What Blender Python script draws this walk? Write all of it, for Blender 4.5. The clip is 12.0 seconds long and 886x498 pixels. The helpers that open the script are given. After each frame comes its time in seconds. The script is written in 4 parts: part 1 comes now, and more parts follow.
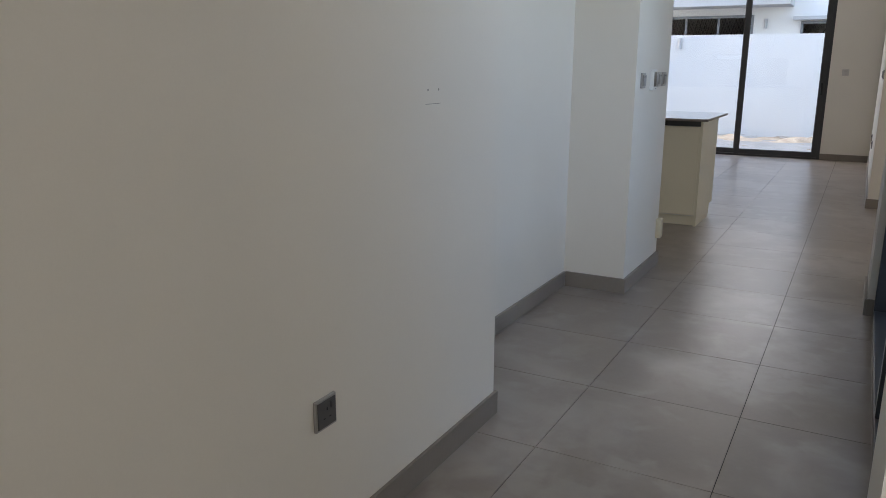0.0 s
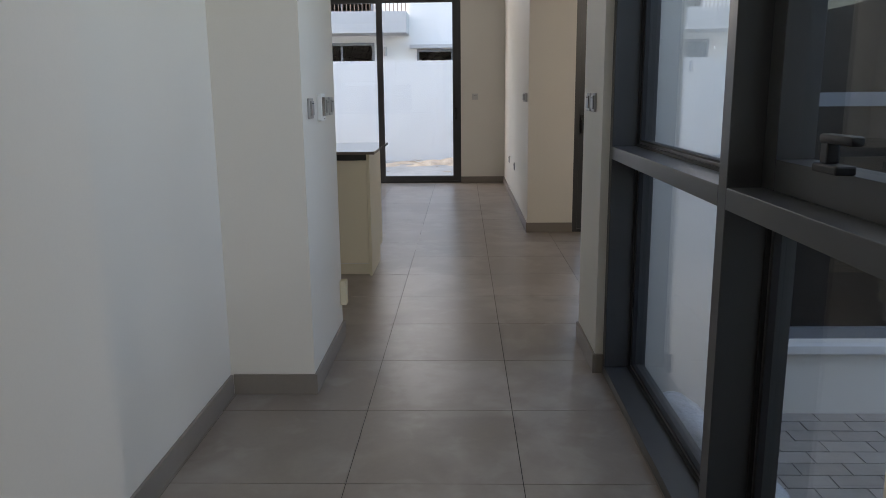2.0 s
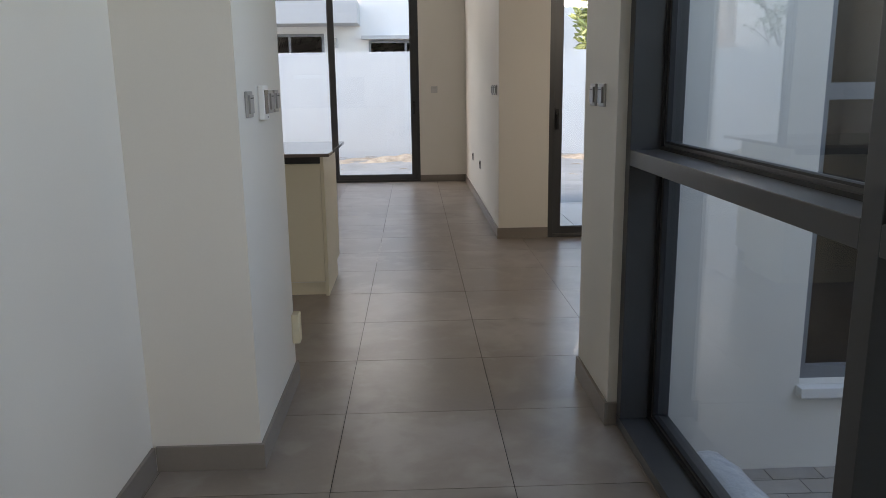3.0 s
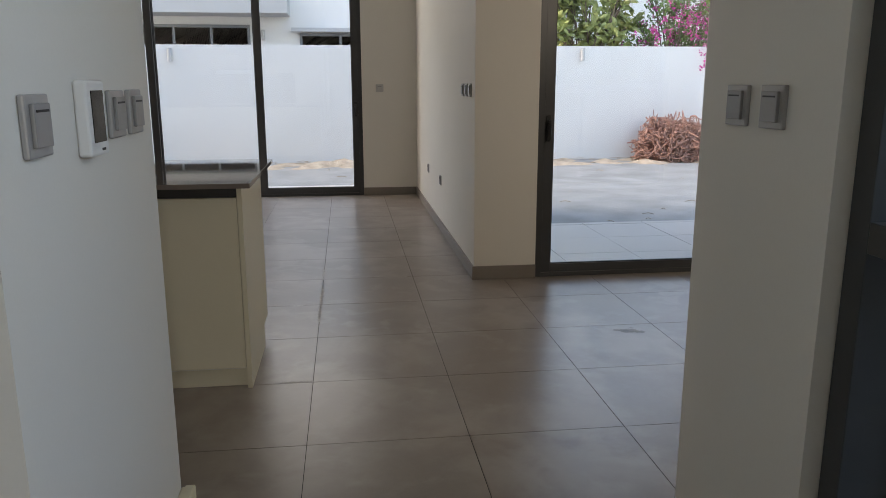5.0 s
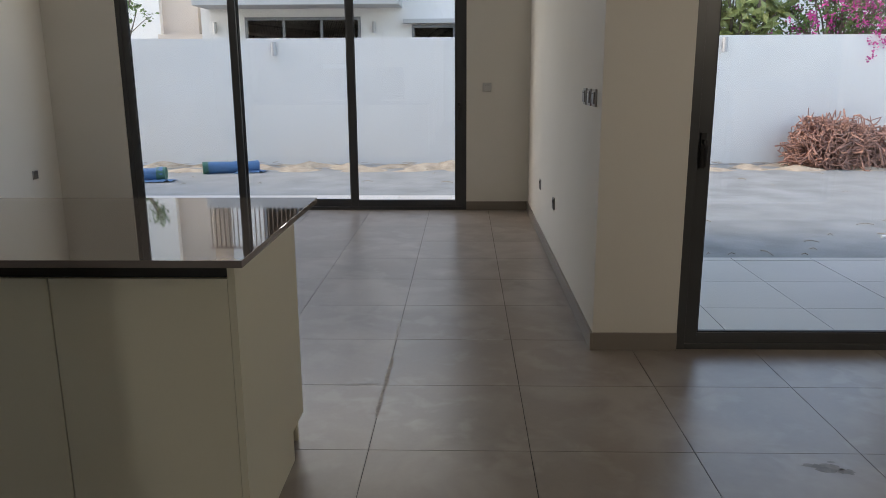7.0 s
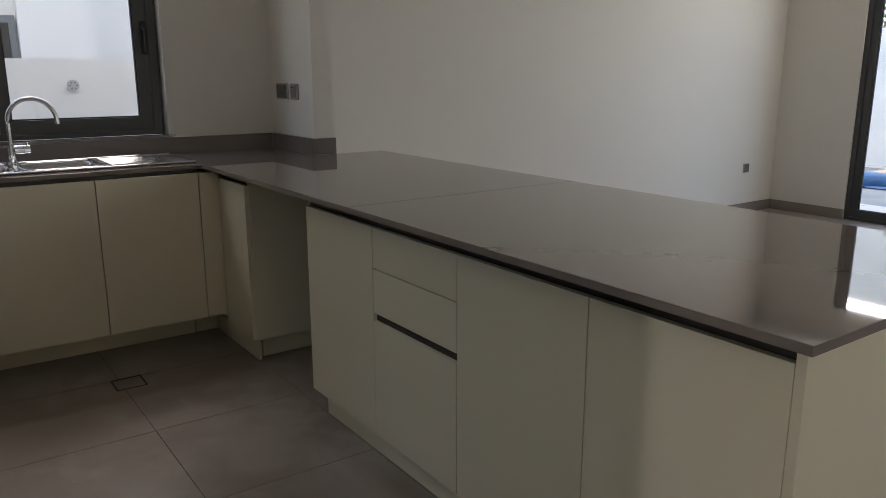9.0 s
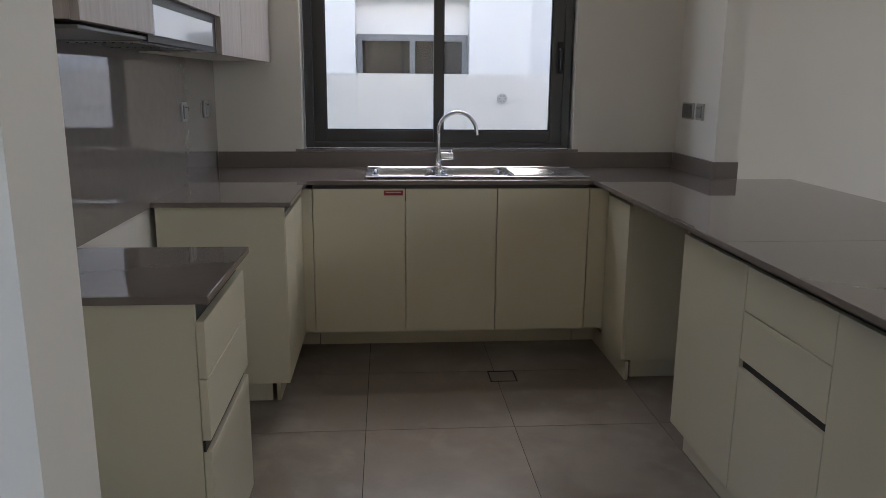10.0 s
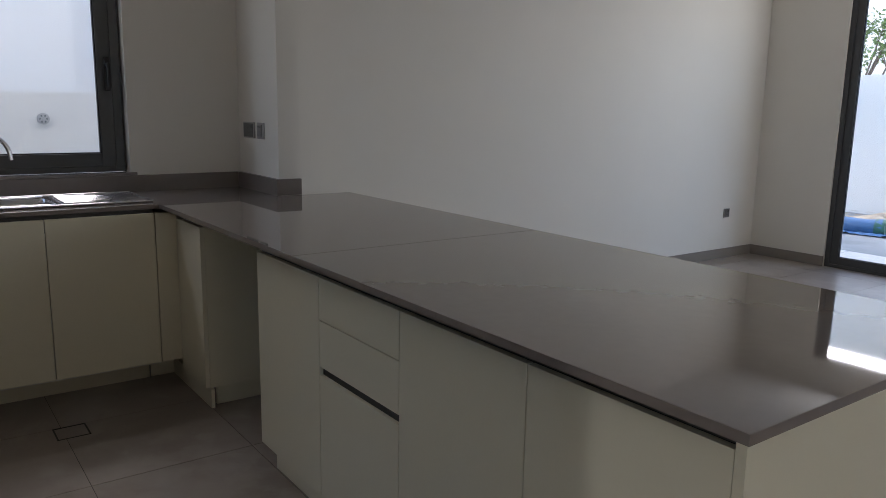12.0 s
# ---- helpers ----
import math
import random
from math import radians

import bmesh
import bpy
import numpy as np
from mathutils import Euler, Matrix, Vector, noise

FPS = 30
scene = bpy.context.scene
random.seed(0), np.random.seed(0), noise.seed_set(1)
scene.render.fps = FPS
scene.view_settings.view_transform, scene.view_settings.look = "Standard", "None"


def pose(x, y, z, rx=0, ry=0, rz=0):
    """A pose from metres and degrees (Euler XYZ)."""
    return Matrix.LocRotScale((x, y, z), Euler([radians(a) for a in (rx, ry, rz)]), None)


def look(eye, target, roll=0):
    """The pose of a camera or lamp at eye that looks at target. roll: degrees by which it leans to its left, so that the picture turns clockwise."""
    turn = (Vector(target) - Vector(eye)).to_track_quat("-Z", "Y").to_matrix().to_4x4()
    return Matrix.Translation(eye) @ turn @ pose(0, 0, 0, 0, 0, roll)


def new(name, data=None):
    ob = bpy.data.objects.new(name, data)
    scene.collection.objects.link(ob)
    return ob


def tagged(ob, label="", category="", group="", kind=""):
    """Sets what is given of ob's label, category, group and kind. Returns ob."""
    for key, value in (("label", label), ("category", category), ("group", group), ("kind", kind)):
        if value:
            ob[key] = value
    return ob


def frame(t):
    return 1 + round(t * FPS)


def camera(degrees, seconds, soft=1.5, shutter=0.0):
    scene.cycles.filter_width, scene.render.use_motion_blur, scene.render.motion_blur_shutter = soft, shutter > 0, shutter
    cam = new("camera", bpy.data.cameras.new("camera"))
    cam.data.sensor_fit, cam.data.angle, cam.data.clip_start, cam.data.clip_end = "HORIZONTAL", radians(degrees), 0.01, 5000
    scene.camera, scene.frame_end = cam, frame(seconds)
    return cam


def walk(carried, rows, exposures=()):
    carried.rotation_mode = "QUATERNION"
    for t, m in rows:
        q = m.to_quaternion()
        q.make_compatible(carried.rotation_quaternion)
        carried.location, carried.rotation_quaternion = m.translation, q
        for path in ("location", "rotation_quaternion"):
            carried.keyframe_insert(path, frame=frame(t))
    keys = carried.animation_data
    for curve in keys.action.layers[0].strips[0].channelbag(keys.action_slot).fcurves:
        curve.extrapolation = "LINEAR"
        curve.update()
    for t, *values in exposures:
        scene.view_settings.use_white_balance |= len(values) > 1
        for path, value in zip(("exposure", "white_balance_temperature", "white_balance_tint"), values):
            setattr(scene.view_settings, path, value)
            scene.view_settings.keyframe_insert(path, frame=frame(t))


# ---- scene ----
cam = camera(60.7, 12.0, soft=0.8)
PATH = [
    (0, (-0.013, -0.098, 1.32), (-0.949, 1.605, 0.847), 0.2),
    (0.5, (-0.158, 0.085, 1.319), (-0.784, 1.938, 0.905), -0.6),
    (1, (-0.309, 0.367, 1.329), (-0.679, 2.294, 0.94), -0.7),
    (1.5, (-0.435, 0.723, 1.33), (-0.611, 2.677, 0.942), -0.6),
    (2, (-0.499, 1.069, 1.297), (-0.553, 3.027, 0.892), -0.6),
    (2.5, (-0.541, 1.401, 1.291), (-0.515, 3.357, 0.875), -0.6),
    (3, (-0.605, 1.766, 1.29), (-0.535, 3.719, 0.867), -0.8),
    (5, (-0.731, 3.237, 1.293), (-0.483, 5.174, 0.864), -0.1),
    (5.5, (-0.694, 3.583, 1.285), (-0.411, 5.516, 0.855), -0.2),
    (6, (-0.651, 3.937, 1.328), (-0.382, 5.87, 0.892), -0.6),
    (6.5, (-0.603, 4.233, 1.358), (-0.411, 6.175, 0.918), -0.2),
    (6.7, (-0.573, 4.328, 1.367), (-0.466, 6.274, 0.919), -0.3),
    (8.3, (-0.504, 4.964, 1.332), (-1.54, 6.613, 0.875), 0.5),
    (8.5, (-0.486, 5.034, 1.332), (-1.685, 6.565, 0.867), 0.2),
    (9, (-0.53, 5.191, 1.327), (-2.119, 6.316, 0.87), -0.1),
    (9.5, (-0.54, 5.238, 1.363), (-2.385, 5.868, 0.919), 0.1),
    (10, (-0.499, 5.311, 1.372), (-2.445, 5.46, 0.937), 0.5),
    (10.5, (-0.466, 5.336, 1.375), (-2.423, 5.345, 0.964), 0.8),
    (11, (-0.468, 5.37, 1.376), (-2.41, 5.642, 0.986), 1.1),
    (11.5, (-0.51, 5.39, 1.368), (-2.35, 6.082, 0.998), 1.2),
    (12, (-0.547, 5.359, 1.359), (-2.138, 6.514, 0.992), 1.0),
]
walk(cam, [(t, look(eye, target, roll)) for t, eye, target, roll in PATH], exposures=[(0, 2.72, 7200, 17), (1.5, 2.5, 7350, 17), (3, 2.63, 7750, 17), (5, 2.45, 7900, 16), (6, 2.33, 7850, 16), (6.5, 2.2, 7750, 15), (8.5, 2.35, 7700, 16), (9.3, 3.1, 7250, 16), (10, 3.1, 7100, 17), (11, 3.1, 6950, 17), (11.5, 3.15, 6950, 17), (12, 2.8, 6850, 17)])

# ---------------------------------------------------------------- light
world = bpy.data.worlds.new("sky")
scene.world = world
world.use_nodes = True
wn = world.node_tree
sky = wn.nodes.new("ShaderNodeTexSky")
sky.sky_type = "NISHITA"
sky.sun_disc = False
SUN_EL, SUN_AZ = radians(36), radians(278)   # veiled by haze, in the west
sky.sun_elevation, sky.sun_rotation = SUN_EL, SUN_AZ
sky.air_density, sky.dust_density = 1.0, 1.6
wn.links.new(sky.outputs[0], wn.nodes["Background"].inputs[0])
wn.nodes["Background"].inputs[1].default_value = 0.15
sun = new("sun", bpy.data.lights.new("sun", "SUN"))
sun.data.energy, sun.data.angle, sun.data.color = 0.3, radians(20), (1.0, 0.95, 0.88)
sun_dir = Vector((math.sin(SUN_AZ) * math.cos(SUN_EL), math.cos(SUN_AZ) * math.cos(SUN_EL), math.sin(SUN_EL)))
sun.matrix_world = look(sun_dir * 40, (0, 0, 0))


def sky_lamp(name, at, toward, w, h, watts, colour=(0.88, 0.94, 1.0)):
    """The sky's light through a window or door opening."""
    lamp = new(name, bpy.data.lights.new(name, "AREA"))
    lamp.data.shape, lamp.data.size, lamp.data.size_y, lamp.data.energy = "RECTANGLE", w, h, watts
    lamp.data.color = colour
    lamp.matrix_world = look(at, toward)


sky_lamp("skylight_hall", (0.262, 3.70, 2.27), (-1.15, 1.80, 0.8), 1.3, 0.5, 1.15, (0.78, 0.89, 1.0))
sky_lamp("skylight_hall_south", (0.225, 2.55, 2.27), (-1.6, 1.9, 1.3), 0.62, 0.45, 0.32, (0.78, 0.89, 1.0))
sky_lamp("skylight_entrance", (0.63, -2.62, 1.15), (0.10, 2.0, 1.15), 0.30, 2.1, 7.8, (0.85, 0.93, 1.0))
sky_lamp("skylight_kitchen", (-4.80, 5.61, 2.26), (-2.0, 5.61, 2.2), 1.3, 0.08, 2.1)
sky_lamp("skylight_garden", (-2.25, 12.14, 2.58), (-2.25, 9.0, 2.2), 3.2, 0.08, 4.2)
sky_lamp("skylight_courtyard", (1.92, 4.64, 2.24), (3.6, 8.0, 1.2), 1.8, 0.07, 6.2, (1.0, 0.97, 0.90))


# ---------------------------------------------------------------- helpers
def box(bm, x0, x1, y0, y1, z0, z1, bevel=0.0):
    r = bmesh.ops.create_cube(bm, size=1.0)
    for v in r["verts"]:
        v.co = Vector(((x0 + x1) / 2 + v.co.x * (x1 - x0), (y0 + y1) / 2 + v.co.y * (y1 - y0), (z0 + z1) / 2 + v.co.z * (z1 - z0)))
    if bevel:
        es = list({e for v in r["verts"] for e in v.link_edges})
        bmesh.ops.bevel(bm, geom=es, offset=bevel, segments=2, affect="EDGES", profile=0.5)
    return bm


def boxes(*list_of_boxes, bevel=0.0):
    bm = bmesh.new()
    for b in list_of_boxes:
        box(bm, *b, bevel=bevel)
    return bm


def tube(bm, points, radius, sides=8, taper=None, caps=True):
    """A round bar along a line of points."""
    pts = [Vector(p) for p in points]
    rings = []
    up = Vector((0, 0, 1))
    for i, p in enumerate(pts):
        d = (pts[min(i + 1, len(pts) - 1)] - pts[max(i - 1, 0)]).normalized()
        a = d.cross(up)
        if a.length < 0.05:
            a = d.cross(Vector((1, 0, 0)))
        a.normalize()
        b = d.cross(a)
        r = radius if taper is None else radius + (taper - radius) * i / (len(pts) - 1)
        rings.append([bm.verts.new(p + r * (math.cos(k * math.tau / sides) * a + math.sin(k * math.tau / sides) * b)) for k in range(sides)])
    for r0, r1 in zip(rings, rings[1:]):
        for k in range(sides):
            bm.faces.new((r0[k], r0[(k + 1) % sides], r1[(k + 1) % sides], r1[k]))
    if caps:
        bm.faces.new(rings[0][::-1])
        bm.faces.new(rings[-1])
    return bm


def disc(bm, c, axis, r, h, sides=20, bevel=0.0):
    a = Vector(axis).normalized()
    tube(bm, [Vector(c), Vector(c) + a * h], r, sides)
    return bm


def mesh_of(name, bm, material, smooth=False):
    bmesh.ops.recalc_face_normals(bm, faces=bm.faces)
    me = bpy.data.meshes.new(name)
    bm.to_mesh(me)
    bm.free()
    me.materials.append(material)
    if smooth:
        for p in me.polygons:
            p.use_smooth = True
        me.set_sharp_from_angle(angle=radians(40))
    return me


def part(name, bm, material, parent, label="", smooth=False):
    ob = new(name, mesh_of(name, bm, material, smooth))
    ob.parent = parent
    if label:
        ob["label"] = label
    return ob


def thing(name, at, label, category, group="", kind=""):
    ob = new(name)
    ob.empty_display_size = 0.1
    ob.location = at
    bpy.context.view_layer.update()
    return tagged(ob, label, category, group, kind)


def solid(name, bm, material, label, category, kind="", group="", smooth=False):
    return tagged(new(name, mesh_of(name, bm, material, smooth)), label, category, group, kind)


# ---------------------------------------------------------------- materials
def material(name, colour, rough=0.5, metal=0.0, var=0.12, scale=3.0, fine=60.0, bump=0.1, dist=0.002, spec=0.5, rvar=0.0, tint=None, per_piece=0.0, coat=0.0, stretch=(1, 1, 1)):
    """A surface with grain at two scales, placed in world metres."""
    m = bpy.data.materials.new(name)
    m.use_nodes = True
    nt = m.node_tree
    n, l = nt.nodes, nt.links
    p = n["Principled BSDF"]
    p.inputs["Roughness"].default_value, p.inputs["Metallic"].default_value = rough, metal
    p.inputs["Specular IOR Level"].default_value = spec
    p.inputs["Coat Weight"].default_value = coat
    geo = n.new("ShaderNodeNewGeometry")
    mp = n.new("ShaderNodeMapping")
    mp.inputs["Scale"].default_value = stretch
    mp.inputs["Location"].default_value = (0.137, 0.291, 0.3733)
    l.new(geo.outputs["Position"], mp.inputs["Vector"])
    big, small = n.new("ShaderNodeTexNoise"), n.new("ShaderNodeTexNoise")
    big.inputs["Scale"].default_value, small.inputs["Scale"].default_value = scale, fine
    big.inputs["Detail"].default_value, small.inputs["Detail"].default_value = 4, 3
    big.inputs["Roughness"].default_value = 0.5
    for t in (big, small):
        l.new(mp.outputs[0], t.inputs["Vector"])
    ramp = n.new("ShaderNodeMapRange")
    ramp.inputs["From Min"].default_value, ramp.inputs["From Max"].default_value = 0.2, 0.8
    l.new(big.outputs[0], ramp.inputs["Value"])
    mix = n.new("ShaderNodeMix")
    mix.data_type = "RGBA"
    c = Vector(colour)
    t2 = Vector(tint) if tint else c * (1 + var)
    mix.inputs[6].default_value = (*(c * (1 - var)), 1)
    mix.inputs[7].default_value = (*t2, 1)
    l.new(ramp.outputs[0], mix.inputs[0])
    mul = n.new("ShaderNodeMix")
    mul.data_type, mul.blend_type = "RGBA", "MULTIPLY"
    mul.inputs[0].default_value = 1.0
    grain = n.new("ShaderNodeMapRange")
    grain.inputs["To Min"].default_value, grain.inputs["To Max"].default_value = 1 - var * 0.6, 1 + var * 0.6
    l.new(small.outputs[0], grain.inputs["Value"])
    l.new(mix.outputs[2], mul.inputs[6])
    out = grain.outputs[0]
    if per_piece:
        info = n.new("ShaderNodeObjectInfo")
        pr = n.new("ShaderNodeMapRange")
        pr.inputs["To Min"].default_value, pr.inputs["To Max"].default_value = 1 - per_piece, 1 + per_piece
        l.new(info.outputs["Random"], pr.inputs["Value"])
        mm = n.new("ShaderNodeMath")
        mm.operation = "MULTIPLY"
        l.new(out, mm.inputs[0])
        l.new(pr.outputs[0], mm.inputs[1])
        out = mm.outputs[0]
    l.new(out, mul.inputs[7])
    l.new(mul.outputs[2], p.inputs["Base Color"])
    if rvar:
        rr = n.new("ShaderNodeMapRange")
        rr.inputs["From Min"].default_value, rr.inputs["From Max"].default_value = 0.1, 0.9
        rr.inputs["To Min"].default_value, rr.inputs["To Max"].default_value = rough - rvar, rough + rvar
        l.new(big.outputs[0], rr.inputs["Value"])
        l.new(rr.outputs[0], p.inputs["Roughness"])
    if bump:
        bp = n.new("ShaderNodeBump")
        bp.inputs["Strength"].default_value, bp.inputs["Distance"].default_value = bump, dist
        l.new(small.outputs[0], bp.inputs["Height"])
        l.new(bp.outputs[0], p.inputs["Normal"])
    return m


def glass(name, tint=(0.95, 0.97, 0.965)):
    """A thin pane: clear, with the gloss of its faces, which grows towards a slanting view."""
    m = bpy.data.materials.new(name)
    m.use_nodes = True
    n, l = m.node_tree.nodes, m.node_tree.links
    n.remove(n["Principled BSDF"])
    clear, gloss, mix, lw = n.new("ShaderNodeBsdfTransparent"), n.new("ShaderNodeBsdfGlossy"), n.new("ShaderNodeMixShader"), n.new("ShaderNodeLayerWeight")
    power, rng = n.new("ShaderNodeMath"), n.new("ShaderNodeMapRange")
    clear.inputs[0].default_value = (*tint, 1)
    gloss.inputs["Roughness"].default_value = 0.0
    gloss.inputs[0].default_value = (1, 1, 1, 1)
    lw.inputs["Blend"].default_value = 0.5
    power.operation = "POWER"
    power.inputs[1].default_value = 5.0
    rng.inputs["To Min"].default_value, rng.inputs["To Max"].default_value = 0.04, 1.0
    l.new(lw.outputs["Facing"], power.inputs[0])
    l.new(power.outputs[0], rng.inputs["Value"])
    l.new(rng.outputs[0], mix.inputs[0])
    l.new(clear.outputs[0], mix.inputs[1])
    l.new(gloss.outputs[0], mix.inputs[2])
    l.new(mix.outputs[0], n["Material Output"].inputs[0])
    return m


PLASTER = material("wall_paint", (0.75, 0.72, 0.66), 0.62, var=0.03, scale=1.2, fine=180, bump=0.12, dist=0.001, spec=0.4)
CEIL = material("ceiling_paint", (0.80, 0.79, 0.76), 0.8, var=0.02, scale=1.0, fine=120, bump=0.05)
TILE = material("porcelain_tile", (0.242, 0.199, 0.168), 0.312, spec=0.85, var=0.12, scale=2.2, fine=55, bump=0.03, dist=0.0008, rvar=0.02, per_piece=0.06)
def dusty(m, light, amount, scale, lo, hi):
    """Adds pale dusty smears, which are also duller, to a surface."""
    n, l = m.node_tree.nodes, m.node_tree.links
    p = n["Principled BSDF"]
    geo = n.new("ShaderNodeNewGeometry")
    a, b = n.new("ShaderNodeTexNoise"), n.new("ShaderNodeTexNoise")
    a.inputs["Scale"].default_value, a.inputs["Detail"].default_value, a.inputs["Distortion"].default_value = scale, 4, 0.4
    b.inputs["Scale"].default_value, b.inputs["Detail"].default_value = scale * 0.35, 2
    mul, mr = n.new("ShaderNodeMath"), n.new("ShaderNodeMapRange")
    mul.operation = "MULTIPLY"
    mp = n.new("ShaderNodeMapping")
    mp.inputs["Location"].default_value = (0.137, 0.291, 0.1733)
    l.new(geo.outputs["Position"], mp.inputs["Vector"])
    for t in (a, b):
        l.new(mp.outputs[0], t.inputs["Vector"])
    l.new(a.outputs[0], mul.inputs[0])
    l.new(b.outputs[0], mul.inputs[1])
    mr.inputs["From Min"].default_value, mr.inputs["From Max"].default_value, mr.inputs["To Max"].default_value = lo, hi, amount
    mr.interpolation_type = "SMOOTHSTEP"
    l.new(mul.outputs[0], mr.inputs["Value"])
    for sock, val, kind in (("Base Color", (*light, 1), "RGBA"), ("Roughness", 0.34, "FLOAT")):
        mx = n.new("ShaderNodeMix")
        mx.data_type = kind
        i0, i1, o = (6, 7, 2) if kind == "RGBA" else (2, 3, 0)
        old = p.inputs[sock].links[0].from_socket if p.inputs[sock].links else None
        if old:
            l.new(old, mx.inputs[i0])
        else:
            mx.inputs[i0].default_value = p.inputs[sock].default_value
        mx.inputs[i1].default_value = val
        l.new(mr.outputs[0], mx.inputs[0])
        l.new(mx.outputs[o], p.inputs[sock])


dusty(TILE, (0.44, 0.40, 0.36), 0.45, 2.9, 0.20, 0.38)
dusty(TILE, (0.40, 0.365, 0.33), 0.35, 8.0, 0.25, 0.40)
GROUT = material("grout", (0.05, 0.043, 0.038), 0.85, var=0.2, scale=9, fine=90, bump=0.2)
SKIRT = material("skirting_tile", (0.235, 0.205, 0.18), 0.42, var=0.08, scale=2.5, fine=55, bump=0.03)
ALU = material("dark_powder_coat", (0.052, 0.054, 0.057), 0.36, var=0.08, scale=4, fine=300, bump=0.06, dist=0.0004)
ALU_IN = material("black_gasket", (0.010, 0.010, 0.011), 0.55, var=0.1, bump=0.0)
GLASS = glass("window_glass")
# clear glass in truth: the dimness of the room behind is put into this tint
DIM_ROOM_GLASS = glass("glass_darkened_for_dim_room", (0.16, 0.17, 0.18))
WORKTOP = material("quartz_worktop", (0.200, 0.168, 0.150), 0.03, spec=0.55, coat=0.18, var=0.03, scale=30, fine=400, bump=0.0)
UPSTAND = material("honed_quartz", (0.190, 0.162, 0.146), 0.36, spec=0.4, var=0.04, scale=30, fine=400, bump=0.0)
SPLASH = material("quartz_splashback", (0.235, 0.212, 0.200), 0.03, spec=0.8, coat=0.5, var=0.06, scale=25, fine=400, bump=0.0)
CREAM = material("cream_lacquer", (0.72, 0.665, 0.515), 0.30, var=0.025, scale=1.5, fine=150, bump=0.02, dist=0.0004)
CARCASS = material("white_melamine", (0.72, 0.70, 0.64), 0.5, var=0.03, scale=3, fine=120, bump=0.02)
WOOD = material("pale_oak_veneer", (0.46, 0.40, 0.37), 0.40, var=0.20, scale=5, fine=40, bump=0.08, dist=0.0006, stretch=(9, 9, 0.7))
GAP = material("dark_profile", (0.022, 0.020, 0.018), 0.45, metal=0.0, var=0.1, bump=0.0)
STEEL = material("brushed_steel", (0.62, 0.62, 0.62), 0.24, metal=1.0, var=0.06, scale=12, fine=200, bump=0.03, dist=0.0003)
CHROME = material("chrome", (0.78, 0.78, 0.80), 0.06, metal=1.0, var=0.02, bump=0.0)
PLATE = material("silver_grey_plastic", (0.38, 0.37, 0.36), 0.35, metal=0.3, var=0.05, scale=20, fine=300, bump=0.02)
PLATE_DK = material("grey_rocker", (0.29, 0.285, 0.28), 0.32, metal=0.3, var=0.05, scale=20, fine=300, bump=0.02)
SOCKET_DK = material("dark_grey_plastic", (0.10, 0.10, 0.10), 0.35, var=0.08, scale=20, fine=300, bump=0.02)
PALE_PLATE = material("pale_grey_plastic", (0.55, 0.54, 0.53), 0.3, metal=0.2, var=0.05, scale=20, fine=300, bump=0.02)
WHITE_PL = material("white_plastic", (0.78, 0.78, 0.76), 0.35, var=0.03, bump=0.0)
SCREEN = material("dark_screen", (0.02, 0.021, 0.022), 0.12, var=0.1, bump=0.0)
CREAM_PL = material("cream_plastic", (0.66, 0.60, 0.44), 0.45, var=0.06, scale=20, bump=0.03)
RED = material("red_sticker", (0.32, 0.02, 0.03), 0.4, var=0.1, scale=40, bump=0.0)
WHITE_INK = material("white_print", (0.8, 0.75, 0.72), 0.5, var=0.05, bump=0.0)
RENDER = material("white_render", (0.74, 0.73, 0.71), 0.85, var=0.05, scale=0.8, fine=50, bump=0.05, dist=0.002)
RENDER_G = material("grey_render", (0.46, 0.46, 0.46), 0.85, var=0.06, scale=0.8, fine=90, bump=0.2, dist=0.003)
RENDER_B = material("beige_render", (0.55, 0.48, 0.42), 0.85, var=0.06, scale=0.8, fine=90, bump=0.2, dist=0.003)
GROUND = material("compacted_sand", (0.225, 0.24, 0.245), 0.95, var=0.26, scale=2.2, fine=35, bump=0.5, dist=0.012)
SAND = material("loose_sand", (0.40, 0.335, 0.26), 0.95, var=0.38, scale=7, fine=60, bump=0.6, dist=0.01)
TERRACE = material("terrace_tile", (0.58, 0.55, 0.52), 0.45, var=0.06, scale=2, fine=50, bump=0.05, per_piece=0.05)
TERR_GROUT = material("terrace_grout", (0.24, 0.22, 0.20), 0.9, var=0.15, bump=0.2)
PAVER = material("concrete_paver", (0.33, 0.30, 0.275), 0.85, var=0.18, scale=7, fine=80, bump=0.4, dist=0.003, per_piece=0.16)
MORTAR = material("paving_sand", (0.15, 0.14, 0.125), 0.95, var=0.25, scale=12, bump=0.4)
DARKGLASS = material("dark_window_glass", (0.012, 0.013, 0.015), 0.05, var=0.2, bump=0.0, spec=0.6)
FRAME_G = material("grey_window_frame", (0.16, 0.17, 0.185), 0.45, var=0.06, bump=0.02)
RAIL = material("brown_railing", (0.20, 0.13, 0.09), 0.6, var=0.1, bump=0.05)
BLUE = material("blue_tarpaulin", (0.045, 0.14, 0.29), 0.5, var=0.25, scale=9, fine=70, bump=0.3, dist=0.006)
GREEN_T = material("green_tarpaulin", (0.03, 0.13, 0.09), 0.55, var=0.25, scale=9, bump=0.3, dist=0.006)
FOIL = material("white_plastic_film", (0.55, 0.58, 0.61), 0.25, var=0.08, scale=14, fine=26, bump=0.7, dist=0.02)
TWIG = material("dry_red_brown_twig", (0.34, 0.185, 0.145), 0.85, var=0.3, scale=7, fine=60, bump=0.3)
BARK = material("bark", (0.17, 0.13, 0.10), 0.9, var=0.2, scale=9, bump=0.5)
